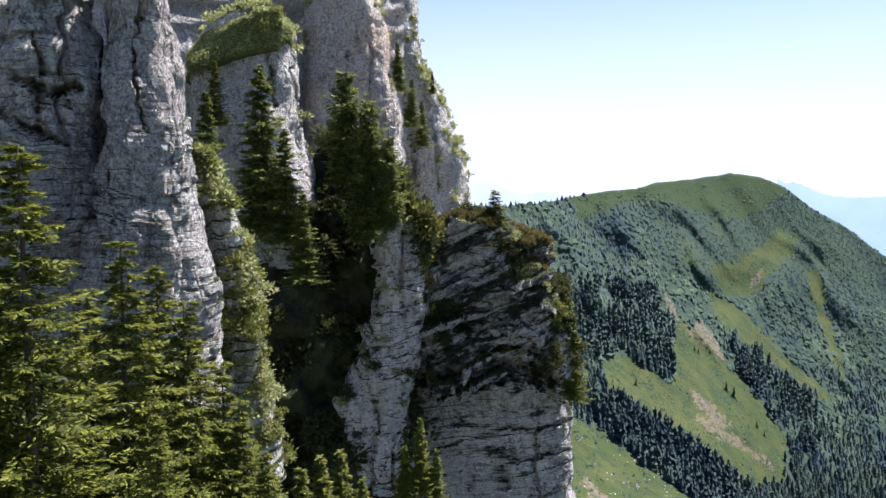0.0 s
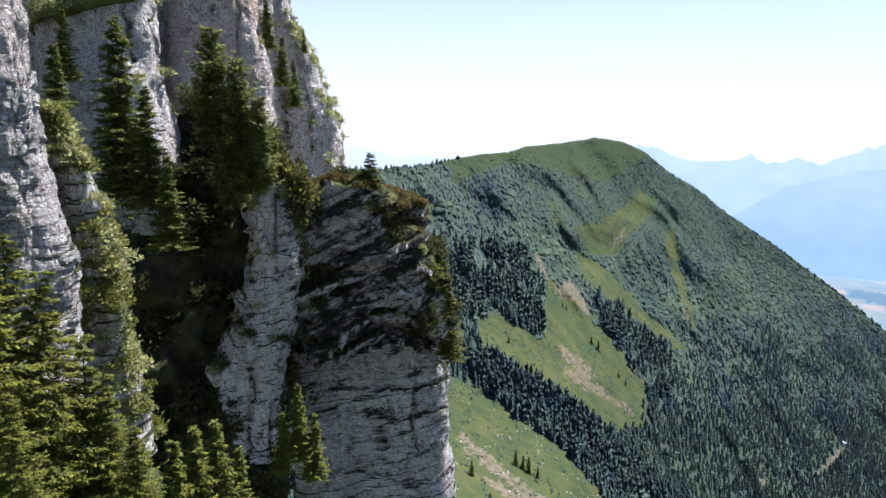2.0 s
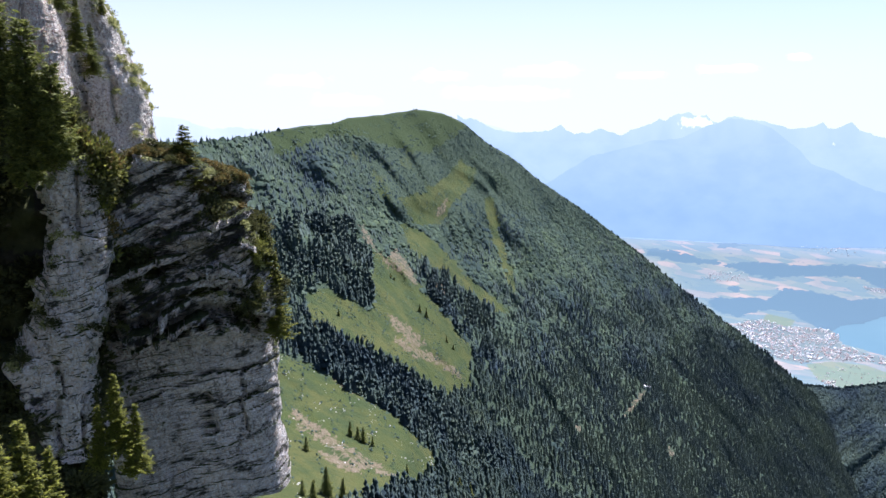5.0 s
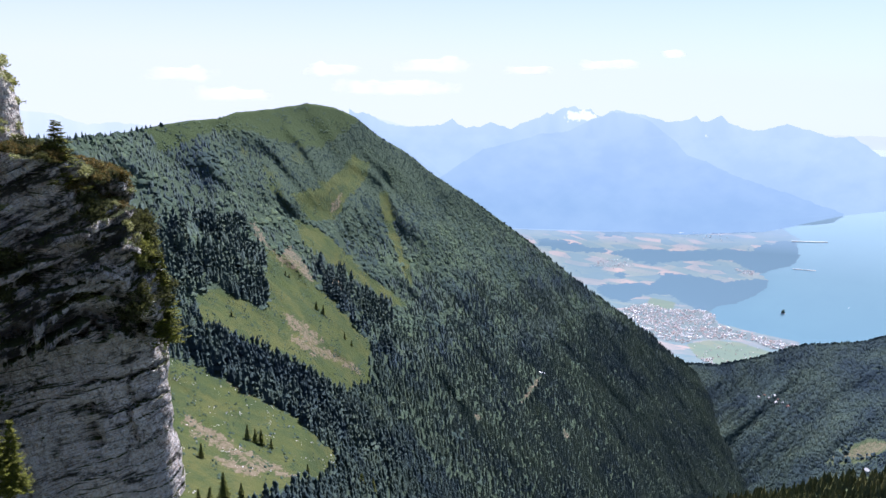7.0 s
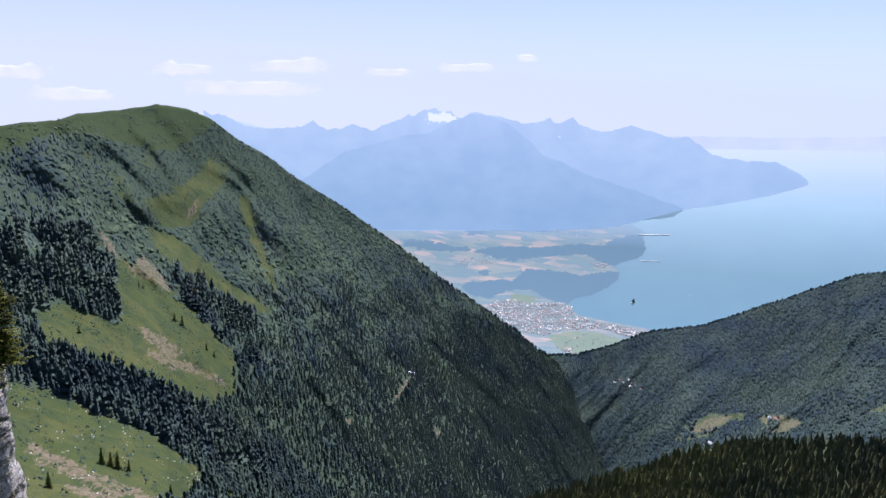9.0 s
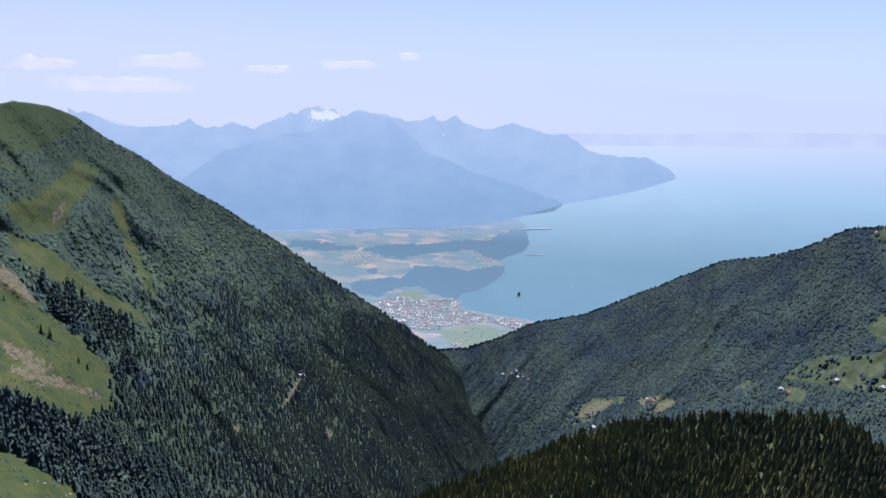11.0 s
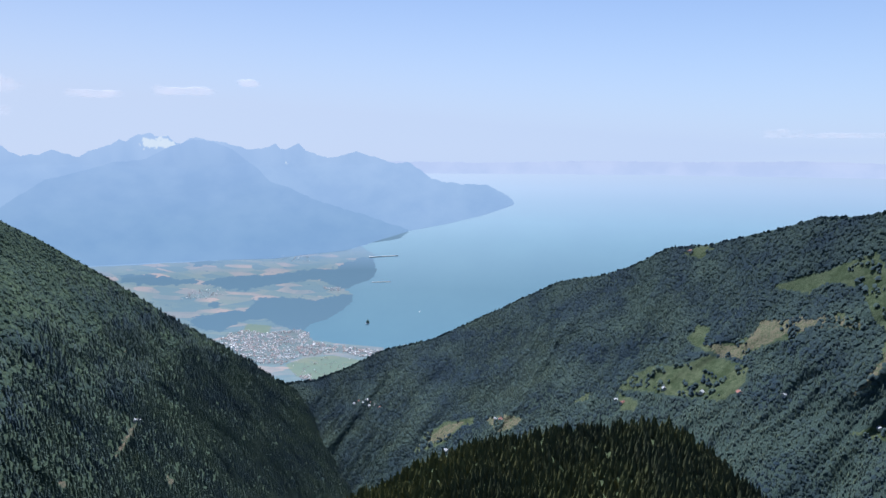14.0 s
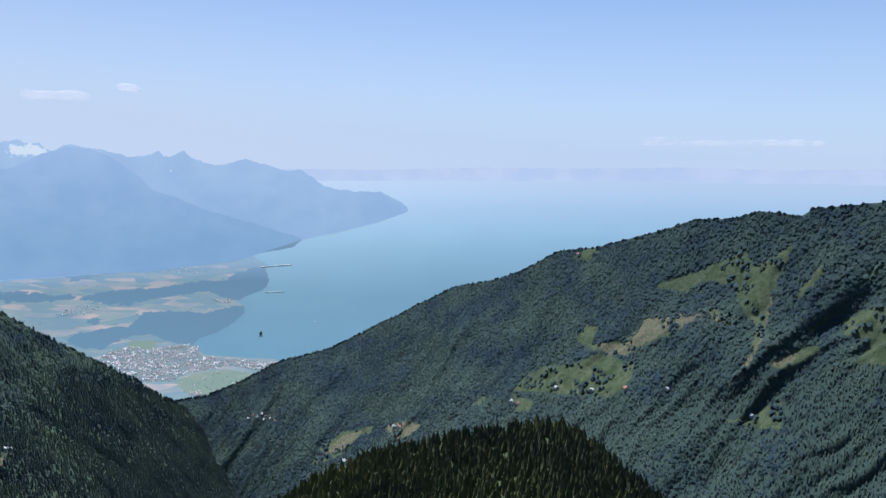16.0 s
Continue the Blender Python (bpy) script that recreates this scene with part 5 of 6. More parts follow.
rock("rock_buttress", [(-2.15, -4.71, -2.63), (-2.81, -5.07, -2.19), (-4.58, -6.31, -1.88), (-7.23, -5.79, -1.61), (-9.87, -6.42, -1.69), (-13.35, -7.06, -1.86), (-15.47, -8.41, -2.31), (-16.93, -9.57, -2.67), (-18.82, -9.06, -2.95), (-20.47, -8.72, -3.04), (-22.11, -7.93, -2.85), (-23.39, -7.62, -2.17)], 55, 6, ROCK_DARK2, "pale weathered limestone buttress below the gully", 137, 0.75, 220, 420, strata=0.4, block=0.5, tilt=8, thick=0.6, chip=0.8)


def bed(pts, r, out, thick, seed):
    """A tilted bed of rock standing out from the crag, tapering at its ends."""
    pts = sorted(pts)
    n, m = 90, 12
    a = np.linspace(pts[0][0], pts[-1][0], n)
    e = along(pts, a) + 0.12 * fbm(a * 1.5, 0 * a, 0 * a, 3, seed)
    taper = np.clip(np.sin(np.pi * np.linspace(0.02, 0.98, n)), 0, 1) ** 0.45
    q = np.arange(m) * 2 * math.pi / m
    cx, cz = np.sign(np.cos(q)) * np.abs(np.cos(q)) ** 0.5, np.sign(np.sin(q)) * np.abs(np.sin(q)) ** 0.5
    mid = place(a, e, r + 0 * a)[:, None]
    inward = (mid / np.linalg.norm(mid[..., :2], axis=-1, keepdims=True)) * np.array([1, 1, 0])
    lump = 1 + 0.45 * fbm(a[:, None] * 2.2 + 0 * q, np.cos(q) * 0.7 + 0 * a[:, None], np.sin(q) * 0.7 + 0 * a[:, None], 4, seed + 1)
    block = 1 + 0.3 * grain(np.floor(a * 1.7) * 3.1, 0 * a, 0 * a, seed + 2)
    w = (taper * block)[:, None, None] * lump[..., None]
    V = mid + inward * (cx * out)[None, :, None] * w + np.array([0, 0, 1.0]) * (cz * thick)[None, :, None] * w
    part("bed", mesh_of("bed", V.reshape(-1, 3), grid_faces(n, m, True), ROCK_DARK, False), crag)


for k, (pts, out, thick) in enumerate([
    ([(-1.06, -13.84), (0.6, -12.82), (2.25, -12.08), (4.44, -11.49), (6.21, -11.55)], 1.5, 0.42),
    ([(-1.47, -15.74), (0.61, -14.94), (1.85, -13.66), (3.49, -12.94)], 1.7, 0.5),
    ([(-0.91, -16.34), (1.17, -15.57), (3.1, -14.59), (4.74, -13.98)], 1.6, 0.35),
    ([(-4.36, -11.42), (-1.61, -11.04), (1.13, -9.95), (3.33, -9.52)], 1.1, 0.35),
    ([(0.85, -8.52), (3.31, -8.17), (5.49, -8.0), (7.65, -7.61)], 1.3, 0.4),
    ([(3.34, -10.92), (5.79, -10.6), (7.3, -11.26)], 1.4, 0.45),
    ([(4.4, -7.67), (6.56, -7.04), (8.3, -6.33)], 1.5, 0.4),
    ([(-4.08, -8.74), (-2.17, -8.47), (-0.25, -7.71), (1.66, -6.89)], 1.1, 0.35),
    ([(6.05, -9.2), (7.94, -8.94), (8.48, -9.41)], 1.3, 0.4)
]):
    bed(pts, 57.6, out, thick, 300 + 7 * k)

w_az = np.linspace(-50, -3.5, 220)
w_t = np.linspace(0, 1, 120)[:, None]
w_el = -5 + 33 * w_t + 0 * w_az
w_A = w_az + 0 * w_el
w_x, w_z = w_A * 1.4, 84 * np.tan(np.radians(w_el))
w_r = 84 + 10 * np.clip((-w_A - 12) / 20, -0.5, 1.5) * -1 + 2.2 * fbm(w_x / 6, w_z / 12, 0 * w_A, 5, 141) + 0.5 * grain(0 * w_z, 0 * w_z, np.floor(w_z / 1.3) * 3.1, 143)
tagged(new("rock_face", sheet("rock_face", w_A, w_el, w_r, ROCK)), "broad fissured limestone face behind the pillars", "rock face", kind="structure")

# steep gully slope between the rocks
g_az = np.linspace(-36, -3.2, 110)
g_t = np.linspace(0, 1, 110)[:, None]
g_top = along([(-37.45, 4.64), (-20.84, 4.30), (-15.72, 1.50), (-11.96, 1.54), (-10.25, 2.63), (-7.66, 3.52), (-5.05, 2.02), (-3.30, -0.60), (-0.64, -2.80)], g_az)
g_el = -34 + (g_top + 34) * g_t
g_A = g_az + 0 * g_el
g_r = 50 + 16 * g_t ** 0.8 + 2.2 * fbm(g_A * 0.5, g_el * 0.5, 0 * g_A, 4, 51)
g_c = np.zeros((g_A.size, 3), np.float32)
g_c[:, 0] = (fbm(g_A * 0.4, g_el * 0.4, 0 * g_A, 3, 53) > 0).ravel()
GULLY = sheet("gully_slope", g_A, g_el, g_r, SOIL, g_c)
tagged(new("gully_slope", GULLY), "steep shaded gully slope of earth and scrub", "slope", kind="structure")

# slope that carries the near spruces
n_az = np.linspace(-60, 20, 90)
n_t = np.linspace(0, 1, 60)[:, None]
n_top = along([(-60, 2)] + [(-35.11, -8.27), (-32.03, -10.05), (-25.20, -15.42), (-19.43, -19.20), (-14.02, -22.06), (-7.87, -26.34), (0.39, -31.64)], n_az)
n_el = -62 + (n_top + 62) * n_t
n_A = n_az + 0 * n_el
n_r = 6 + 20 * n_t ** 2 + 0.5 * fbm(n_A * 0.4, n_el * 0.4, 0 * n_A, 4, 57)
n_c = np.zeros((n_A.size, 3), np.float32)
n_c[:, 0] = 1
NEARSLOPE = sheet("spruce_slope", n_A, n_el, n_r, SOIL, n_c)
tagged(new("spruce_slope", NEARSLOPE), "steep grassy slope under the near spruces", "slope", kind="structure")


# ---- near trees ----
def trunk_mesh(h, r0, bend, rng):
    v, f, n = [], [], 8
    for k in range(9):
        t = k / 8
        ox, oy = bend * math.sin(t * 2.2), bend * 0.5 * math.sin(t * 3)
        for i in range(n):
            q = i * 2 * math.pi / n
            w = r0 * (1 - 0.93 * t) * rng.uniform(0.9, 1.1)
            v.append((ox + w * math.cos(q), oy + w * math.sin(q), t * h))
    return mesh_of("trunk", v, grid_faces(9, n, True), BARK)


def spray(vs, fs, p, d, up, length, width):
    """One needle spray: a pointed leaf folded along its rib."""
    s = d.cross(up)
    if s.length < 1e-4:
        s = Vector((1, 0, 0))
    s.normalize()
    o = len(vs)
    m = p + d * length * 0.45
    vs += [p + up * width * 0.3, m + s * width - up * width * 0.3, p + d * length, m - s * width - up * width * 0.3]
    fs += [(o, o + 1, o + 2), (o, o + 2, o + 3)]


def spruce_crown(h, spread, whorls, boughs, twigs, rng, droop=0.35, ragged=0.35, mat=None, fine=1.0, shape=0.8):
    vs, fs = [], []
    for k in range(whorls):
        t = (k + 0.5) / whorls
        zc = h * (1 - 0.97 * t ** 0.92)
        L0 = spread * (0.06 + 0.94 * t ** shape) * rng.uniform(1 - 0.75 * ragged, 1.12)
        n = max(5, int(boughs * (0.7 + 0.45 * t)))
        turn = rng.uniform(0, 6.28)
        for i in range(n):
            q = turn + i * 2 * math.pi / n + rng.uniform(-0.25, 0.25)
            L = L0 * rng.uniform(1 - ragged, 1.1)
            out = Vector((math.cos(q), math.sin(q), 0))
            z0 = zc + rng.uniform(-1.0, 1.0) * h / whorls
            m = max(3, int(twigs * (0.35 + 0.65 * t)))
            for j in range(m):
                u = (j + rng.uniform(0.1, 1.0)) / m
                p = out * (L * u) + Vector((0, 0, z0 - droop * L * u + 0.30 * L * u * u))
                for side in (-1, 1):
                    ang = q + side * rng.uniform(0.25, 1.2)
                    reach = rng.uniform(0.0, 0.28) * L * (1.05 - u)
                    d = Vector((math.cos(ang), math.sin(ang), rng.uniform(-0.5, 0.3))).normalized()
                    size = fine * rng.uniform(0.13, 0.27)
                    spray(vs, fs, p + d * reach - Vector((0, 0, reach * 0.25)), d, Vector((rng.uniform(-0.5, 0.5), rng.uniform(-0.5, 0.5), 1)).normalized(), size * 1.5, size * 0.3)
            spray(vs, fs, out * (L * 0.92) + Vector((0, 0, z0 - droop * L * 0.92 + 0.26 * L)), out, Vector((0, 0, 1)), 0.28 * fine, 0.06 * fine)
    spray(vs, fs, Vector((0, 0, h * 0.96)), Vector((0, 0, 1)), Vector((1, 0, 0)), h * 0.03, 0.03)
    return mesh_of("crown", [q[:] for q in vs], fs, mat or SPRUCE, False)


def round_crown(h, spread, count, rng, size, mat, hollow=0.35, squash=0.0):
    """Clumps of needle tufts filling an egg-shaped crown with gaps."""
    vs, fs = [], []
    lumps = [(Vector((rng.uniform(-1, 1) * spread * 0.75, rng.uniform(-1, 1) * spread * 0.75, h * rng.uniform(0.12, 0.9))), rng.uniform(0.35, 0.7)) for _ in range(9)]
    for _ in range(count):
        c, w = rng.choice(lumps)
        taper = math.sqrt(max(0.08, 1 - (c.z / h - 0.35) ** 2 * 1.6))
        d = Vector((rng.gauss(0, 1), rng.gauss(0, 1), rng.gauss(0, 1))).normalized()
        p = Vector((c.x * taper, c.y * taper, c.z)) + d * spread * w * rng.uniform(hollow, 1.0) * taper
        p.z = max(0.02, p.z)
        spray(vs, fs, p, (d + Vector((0, 0, 0.4))).normalized(), Vector((rng.uniform(-1, 1), rng.uniform(-1, 1), 0.6)).normalized(), size * rng.uniform(0.7, 1.4), size * 0.3)
    return mesh_of("crown", [q[:] for q in vs], fs, mat, False)


R = random.Random(11)
trunk_near, trunk_mid = trunk_mesh(13, 0.2, 0.1, R), trunk_mesh(10, 0.16, 0.12, R)
crowns_near = [spruce_crown(13, 4.2, 44, 11, 84, R, 0.45, 0.36, None, 0.52, 0.85) for _ in range(2)]
crowns_mid = [spruce_crown(10, 2.5, 30, 10, 34, R, 0.4, 0.5, None, 1.0) for _ in range(2)]
ledge_crowns = [spruce_crown(10, 3.2, 30, 11, 40, R, 0.5, 0.65, PINE, 1.0) for _ in range(2)]
pine_crowns = [spruce_crown(9, 2.4, 26, 10, 24, R, -0.35, 0.7, PINE, 1.5, 0.4) for _ in range(2)]
shrub_crowns = [round_crown(1.2, 1.0, 460, R, 0.29, SHRUB, 0.4) for _ in range(3)]
dry_crowns = [round_crown(0.9, 1.0, 420, R, 0.26, DRY_SHRUB, 0.4) for _ in range(2)]


def tree(kind, label, category, trunk, crown, height, tip, scale_h, group):
    """A tree whose tip is at the point tip."""
    k = scale_h / height
    ob = thing(kind, label, category, (tip.x, tip.y, tip.z - scale_h), group)
    ob.scale = (k, k, k)
    ob.rotation_euler = (R.uniform(-0.03, 0.03), R.uniform(-0.03, 0.03), R.uniform(0, 6.28))
    part("trunk", trunk, ob)
    part("crown", crown, ob)
    return ob


NEAR_SPRUCES = [(-30.61, 2.88, 16, 14), (-33.64, 4.87, 17, 15), (-23.80, -3.96, 19, 13), (-22.55, -5.55, 21, 12), (-20.45, -8.45, 20, 11.5),
                (-22.43, -16.31, 14.5, 5.5), (-17.72, -12.85, 21, 10), (-16.04, -16.07, 20, 8), (-26.77, -7.38, 20, 12), (-14.41, -19.65, 19, 6)]
for a, e, r, h in NEAR_SPRUCES:
    tree("spruce", "sunlit green spruce on the steep slope", "tree", trunk_near, R.choice(crowns_near), 13, spot(a, e, r), h, "near spruces")
YOUNG = [(-10.27, -20.11, 24, 5), (-8.49, -19.79, 25, 5), (-11.82, -21.03, 23, 5), (-6.94, -22.08, 26, 4), (-2.18, -17.73, 47, 5), (-1.04, -19.95, 47, 4.5),
         (-3.54, -19.72, 47, 4), (9.81, -9.69, 60, 7), (9.13, -7.98, 60, 6), (3.55, -0.05, 58.5, 4.6), (-1.29, 8.99, 92, 2.6), (-17.58, 9.35, 60, 5)]
for a, e, r, h in YOUNG:
    ob = tree("young_spruce", "young spruce clinging to the rock", "tree", trunk_mid, R.choice(crowns_mid), 10, spot(a, e, r), h, "young spruces")
    if r == 58.5:
        ob.scale.x, ob.scale.y = ob.scale.x * 1.9, ob.scale.y * 1.9
LEDGE = [(-14.27, 9.10, 55, 12), (-12.55, 4.51, 53, 8), (-11.35, -0.19, 50, 6), (-3.94, 11.16, 78, 5), (-2.94, 8.48, 80, 5), (-2.07, 6.79, 84, 5), (-18.42, 7.22, 50, 7)]
for a, e, r, h in LEDGE:
    tree("ledge_spruce", "dark spruce rooted on a cliff ledge", "tree", trunk_mid, R.choice(ledge_crowns), 10, spot(a, e, r), h, "ledge spruces")
for a, e, r, h in [(-7.96, 8.73, 54, 8.0), (-6.12, 6.66, 53, 7.5), (-4.87, 3.98, 52, 6.5), (-6.79, 3.31, 53, 7)]:
    tree("stone_pine", "dark bushy stone pine above the gully", "tree", trunk_mid, R.choice(pine_crowns), 9, spot(a, e, r), h, "stone pines")


# ---- shrubs and tufts on rock and slope ----
def surface(me):
    n = len(me.vertices)
    co, no = np.empty(n * 3, np.float32), np.empty(n * 3, np.float32)
    me.vertices.foreach_get("co", co)
    me.vertex_normals.foreach_get("vector", no)
    return co.reshape(-1, 3), no.reshape(-1, 3)


def dress(me, count, crowns, label, name, group, rng, lo, hi, up=0.35, az=None, el=None, clump=0.0, seed=0):
    """Set shrubs where the surface faces up or towards open air."""
    co, no = surface(me)
    a, e = np.degrees(np.arctan2(co[:, 0], co[:, 1])), np.degrees(np.arctan2(co[:, 2], np.hypot(co[:, 0], co[:, 1])))
    view = -(co * no).sum(1) / np.linalg.norm(co, axis=1)
    ok = (no[:, 2] > up) & (view > -0.2)
    if az:
        ok &= (a > az[0]) & (a < az[1])
    if el:
        ok &= (e > el[0]) & (e < el[1])
    ok &= grain(co[:, 0] / 2.5, co[:, 1] / 2.5, co[:, 2] / 2.5, seed) > clump
    idx = np.nonzero(ok)[0]
    if not len(idx):
        return
    for i in rng.choice(idx, min(count, len(idx)), replace=False):
        k = rng.uniform(lo, hi)
        ob = tagged(new(name, crowns[int(rng.integers(len(crowns)))]), label, "shrub", group)
        ob.matrix_world = Matrix.LocRotScale(Vector((co[i] - no[i] * 0.15 * k).tolist()), Euler((rng.uniform(-0.3, 0.3), rng.uniform(-0.3, 0.3), rng.uniform(0, 6.28))),
                                             Vector((k, k, k * rng.uniform(0.5, 0.95))))


def dress_grass(me, count, crowns, label, rng, lo, hi, up=0.35, clump=-0.3, seed=0):
    """Grass tufts past counting on one rock, joined into one object."""
    co, no = surface(me)
    view = -(co * no).sum(1) / np.linalg.norm(co, axis=1)
    ok = (no[:, 2] > up) & (view > -0.2) & (grain(co[:, 0] / 2.5, co[:, 1] / 2.5, co[:, 2] / 2.5, seed) > clump)
    idx = np.nonzero(ok)[0]
    if not len(idx):
        return
    idx = rng.choice(idx, min(count, len(idx)), replace=False)
    models = []
    for c in crowns:
        v, _ = surface(c)
        t = np.empty(len(c.polygons) * 3, np.int32)
        c.polygons.foreach_get("vertices", t)
        models.append((v, t.reshape(-1, 3)))
    ob = forest("grass", co[idx] - no[idx] * 0.1, rng.uniform(lo, hi, len(idx)), models, TURF, rng, label)
    ob["category"] = "grass"


S = np.random.default_rng(21)
GULLY_SHRUB = needles("gully_shrub_leaves", (0.036, 0.04, 0.015), (0.085, 0.088, 0.028))
dark_crowns = [round_crown(1.3, 1.0, 380, R, 0.32, GULLY_SHRUB, 0.4) for _ in range(3)]
short_tufts = [round_crown(0.5, 0.8, 44, R, 0.55, TURF, 0.2) for _ in range(3)]
tuft_crowns = [round_crown(0.5, 0.8, 130, R, 0.36, TURF, 0.2) for _ in range(3)]
CRAG = ROCKS["dark mossy overhanging beds"]
RIB = ROCKS["grass-grown limestone rib with tufts of shrub"]
BUTTRESS = ROCKS["pale weathered limestone buttress below the gully"]
BLUFF = ROCKS["pale limestone bluff with a grassy top"]
WALL = ROCKS["tall limestone wall stained ochre"]
TOWER = ROCKS["great grey limestone tower against the sky"]
dress(CRAG, 150, dark_crowns + dry_crowns + dry_crowns, "low russet and green shrub along the crag top", "shrub", "crag shrubs", S, 0.35, 0.8, 0.3, None, (-6.5, 9))
dress(CRAG, 70, dark_crowns, "dark shrub hanging on a crag ledge", "ledge_shrub", "crag shrubs", S, 0.4, 1.0, -0.1, None, (-17, -3), 0.35, 5)
dress(CRAG, 46, shrub_crowns + dark_crowns, "sunlit shrub on the edge of the crag", "edge_shrub", "crag shrubs", S, 0.35, 0.75, -0.3, (8.0, 14), (-14.5, -7))
dress(RIB, 90, shrub_crowns, "yellow-green scrub bush on the rib", "scrub_bush", "rib scrub", S, 0.3, 0.75, -0.25, clump=-0.2)
dress_grass(RIB, 260, tuft_crowns, "yellow-green grass hanging on the rib", S, 0.3, 0.7, -0.1)
dress(BUTTRESS, 22, dark_crowns, "dark scrub on the pale buttress", "scrub_bush", "buttress scrub", S, 0.3, 0.7, 0.35)
dress_grass(BUTTRESS, 60, tuft_crowns, "grass on ledges of the pale buttress", S, 0.3, 0.6, 0.3)
dress_grass(ROCKS["rounded grassy mound on top of the bluff"], 3600, short_tufts, "long grass over the rounded mound", S, 0.14, 0.34, -0.6, -2)
dress(ROCKS["rounded grassy mound on top of the bluff"], 7, shrub_crowns, "green bush on the grassy mound", "scrub_bush", "bluff scrub", S, 0.4, 0.8, -0.4, clump=-1)
dress_grass(BLUFF, 60, tuft_crowns, "grass on ledges of the bluff", S, 0.4, 0.9, 0.4)
dress_grass(WALL, 90, tuft_crowns, "grass on ledges of the ochre wall", S, 0.4, 0.9, 0.4)
dress(TOWER, 26, shrub_crowns, "small bush on the great tower", "scrub_bush", "tower scrub", S, 0.4, 0.9, 0.35, clump=-0.2)
dress_grass(TOWER, 200, tuft_crowns, "grass on ledges of the great tower", S, 0.4, 0.9, 0.3)
dress_grass(CRAG, 160, tuft_crowns, "dry grass on ledges of the crag", S, 0.3, 0.6, 0.35)
dress(GULLY, 220, dark_crowns, "dark shrub in the shaded gully", "gully_shrub", "gully shrubs", S, 0.7, 1.9, -1.0, (-19, 0))
dress_grass(NEARSLOPE, 500, tuft_crowns, "grass among the near spruces", S, 0.25, 0.6, -1.0, -2)
dress(NEARSLOPE, 40, shrub_crowns, "green bush among the near spruces", "scrub_bush", "slope scrub", S, 0.3, 0.7, -1.0, (-40, -3), clump=-1)


# ---- single trees on the meadows ----
def on(hill, a, e):
    az, el = np.array(a), np.array(e)
    return Vector(place(az, el, hill.r(az, el)).tolist())


for (a, e), h in zip([(15.41, -23.77), (16.01, -24.07), (16.49, -24.28), (17.23, -24.59), (11.82, -24.63), (13.43, -27.88), (14.73, -28.20), (18.84, -11.79), (19.13, -11.97), (13.20, -16.71), (21.16, -14.49), (21.68, -14.85), (24.48, -27.76), (25.42, -28.12), (11.44, -27.76), (20.09, -26.61), (21.95, -26.26), (14.65, -14.64), (12.26, -28.38), (23.34, -16.83), (23.87, -17.37)], (13, 12, 14, 9, 11, 19, 14, 8, 7, 9, 13, 14, 13, 14, 10, 8, 8, 9, 15, 10, 9)):
    base = on(RIDGE, a, e)
    tree("meadow_spruce", "dark lone spruce standing on the open meadow", "tree", trunk_mid, R.choice(ledge_crowns), 10, base + Vector((0, 0, h - 0.4)), h, "meadow spruces")

# ---- chalets ----
CHALET_ROOF, nt, b = material("chalet_shingles", 0.85)
nt.links.new(ramp(nt, noise_tex(nt, 1.5, 5, 0.6, (1, 1, 4)), [(0.3, (0.22, 0.10, 0.075)), (0.7, (0.34, 0.17, 0.13))]), b.inputs["Base Color"])
SLATE, nt, b = material("grey_slates", 0.8)
nt.links.new(ramp(nt, noise_tex(nt, 1.5, 5), [(0.3, (0.30, 0.30, 0.31)), (0.7, (0.5, 0.5, 0.5))]), b.inputs["Base Color"])
PLASTER, nt, b = material("chalet_plaster", 0.9)
nt.links.new(ramp(nt, noise_tex(nt, 0.8, 5), [(0.3, (0.55, 0.52, 0.46)), (0.7, (0.72, 0.69, 0.62))]), b.inputs["Base Color"])
PANE, nt, b = material("window_glass", 0.1)
b.inputs["Base Color"].default_value = (0.03, 0.035, 0.04, 1)


def box_mesh(name, x, y, z, mat, at=(0, 0, 0)):
    bm = bmesh.new()
    bmesh.ops.create_cube(bm, size=1)
    bmesh.ops.scale(bm, vec=(x, y, z), verts=bm.verts)
    bmesh.ops.translate(bm, vec=at, verts=bm.verts)
    bmesh.ops.bevel(bm, geom=bm.edges[:], offset=min(x, y, z) * 0.04, segments=1, affect="EDGES")
    me = bpy.data.meshes.new(name)
    bm.to_mesh(me)
    bm.free()
    me.materials.append(mat)
    return me


def chalet(roof):
    """A small gabled mountain house: body, roof, chimney, windows, door."""
    bm = bmesh.new()
    q = [bm.verts.new(p) for p in ((-4, -5, -2), (4, -5, -2), (4, 5, -2), (-4, 5, -2), (-4, -5, 4), (4, -5, 4), (4, 5, 4), (-4, 5, 4), (0, -5, 6.6), (0, 5, 6.6))]
    for f in ((0, 1, 5, 8, 4), (1, 2, 6, 5), (2, 3, 7, 9, 6), (3, 0, 4, 7)):
        bm.faces.new([q[i] for i in f])
    body = bpy.data.meshes.new("body")
    bm.to_mesh(body)
    bm.free()
    body.materials.append(PLASTER)
    bm = bmesh.new()
    pts = [(-5, 3.35), (0, 6.7), (5, 3.35), (5, 3.65), (0, 7.05), (-5, 3.65)]
    ring = [[bm.verts.new((x, y, z)) for x, z in pts] for y in (-6, 6)]
    for i in range(6):
        bm.faces.new([ring[0][i], ring[0][(i + 1) % 6], ring[1][(i + 1) % 6], ring[1][i]])
    bm.faces.new(ring[0])
    bm.faces.new(ring[1][::-1])
    top = bpy.data.meshes.new("roof")
    bm.to_mesh(top)
    bm.free()
    top.materials.append(roof)
    return body, top


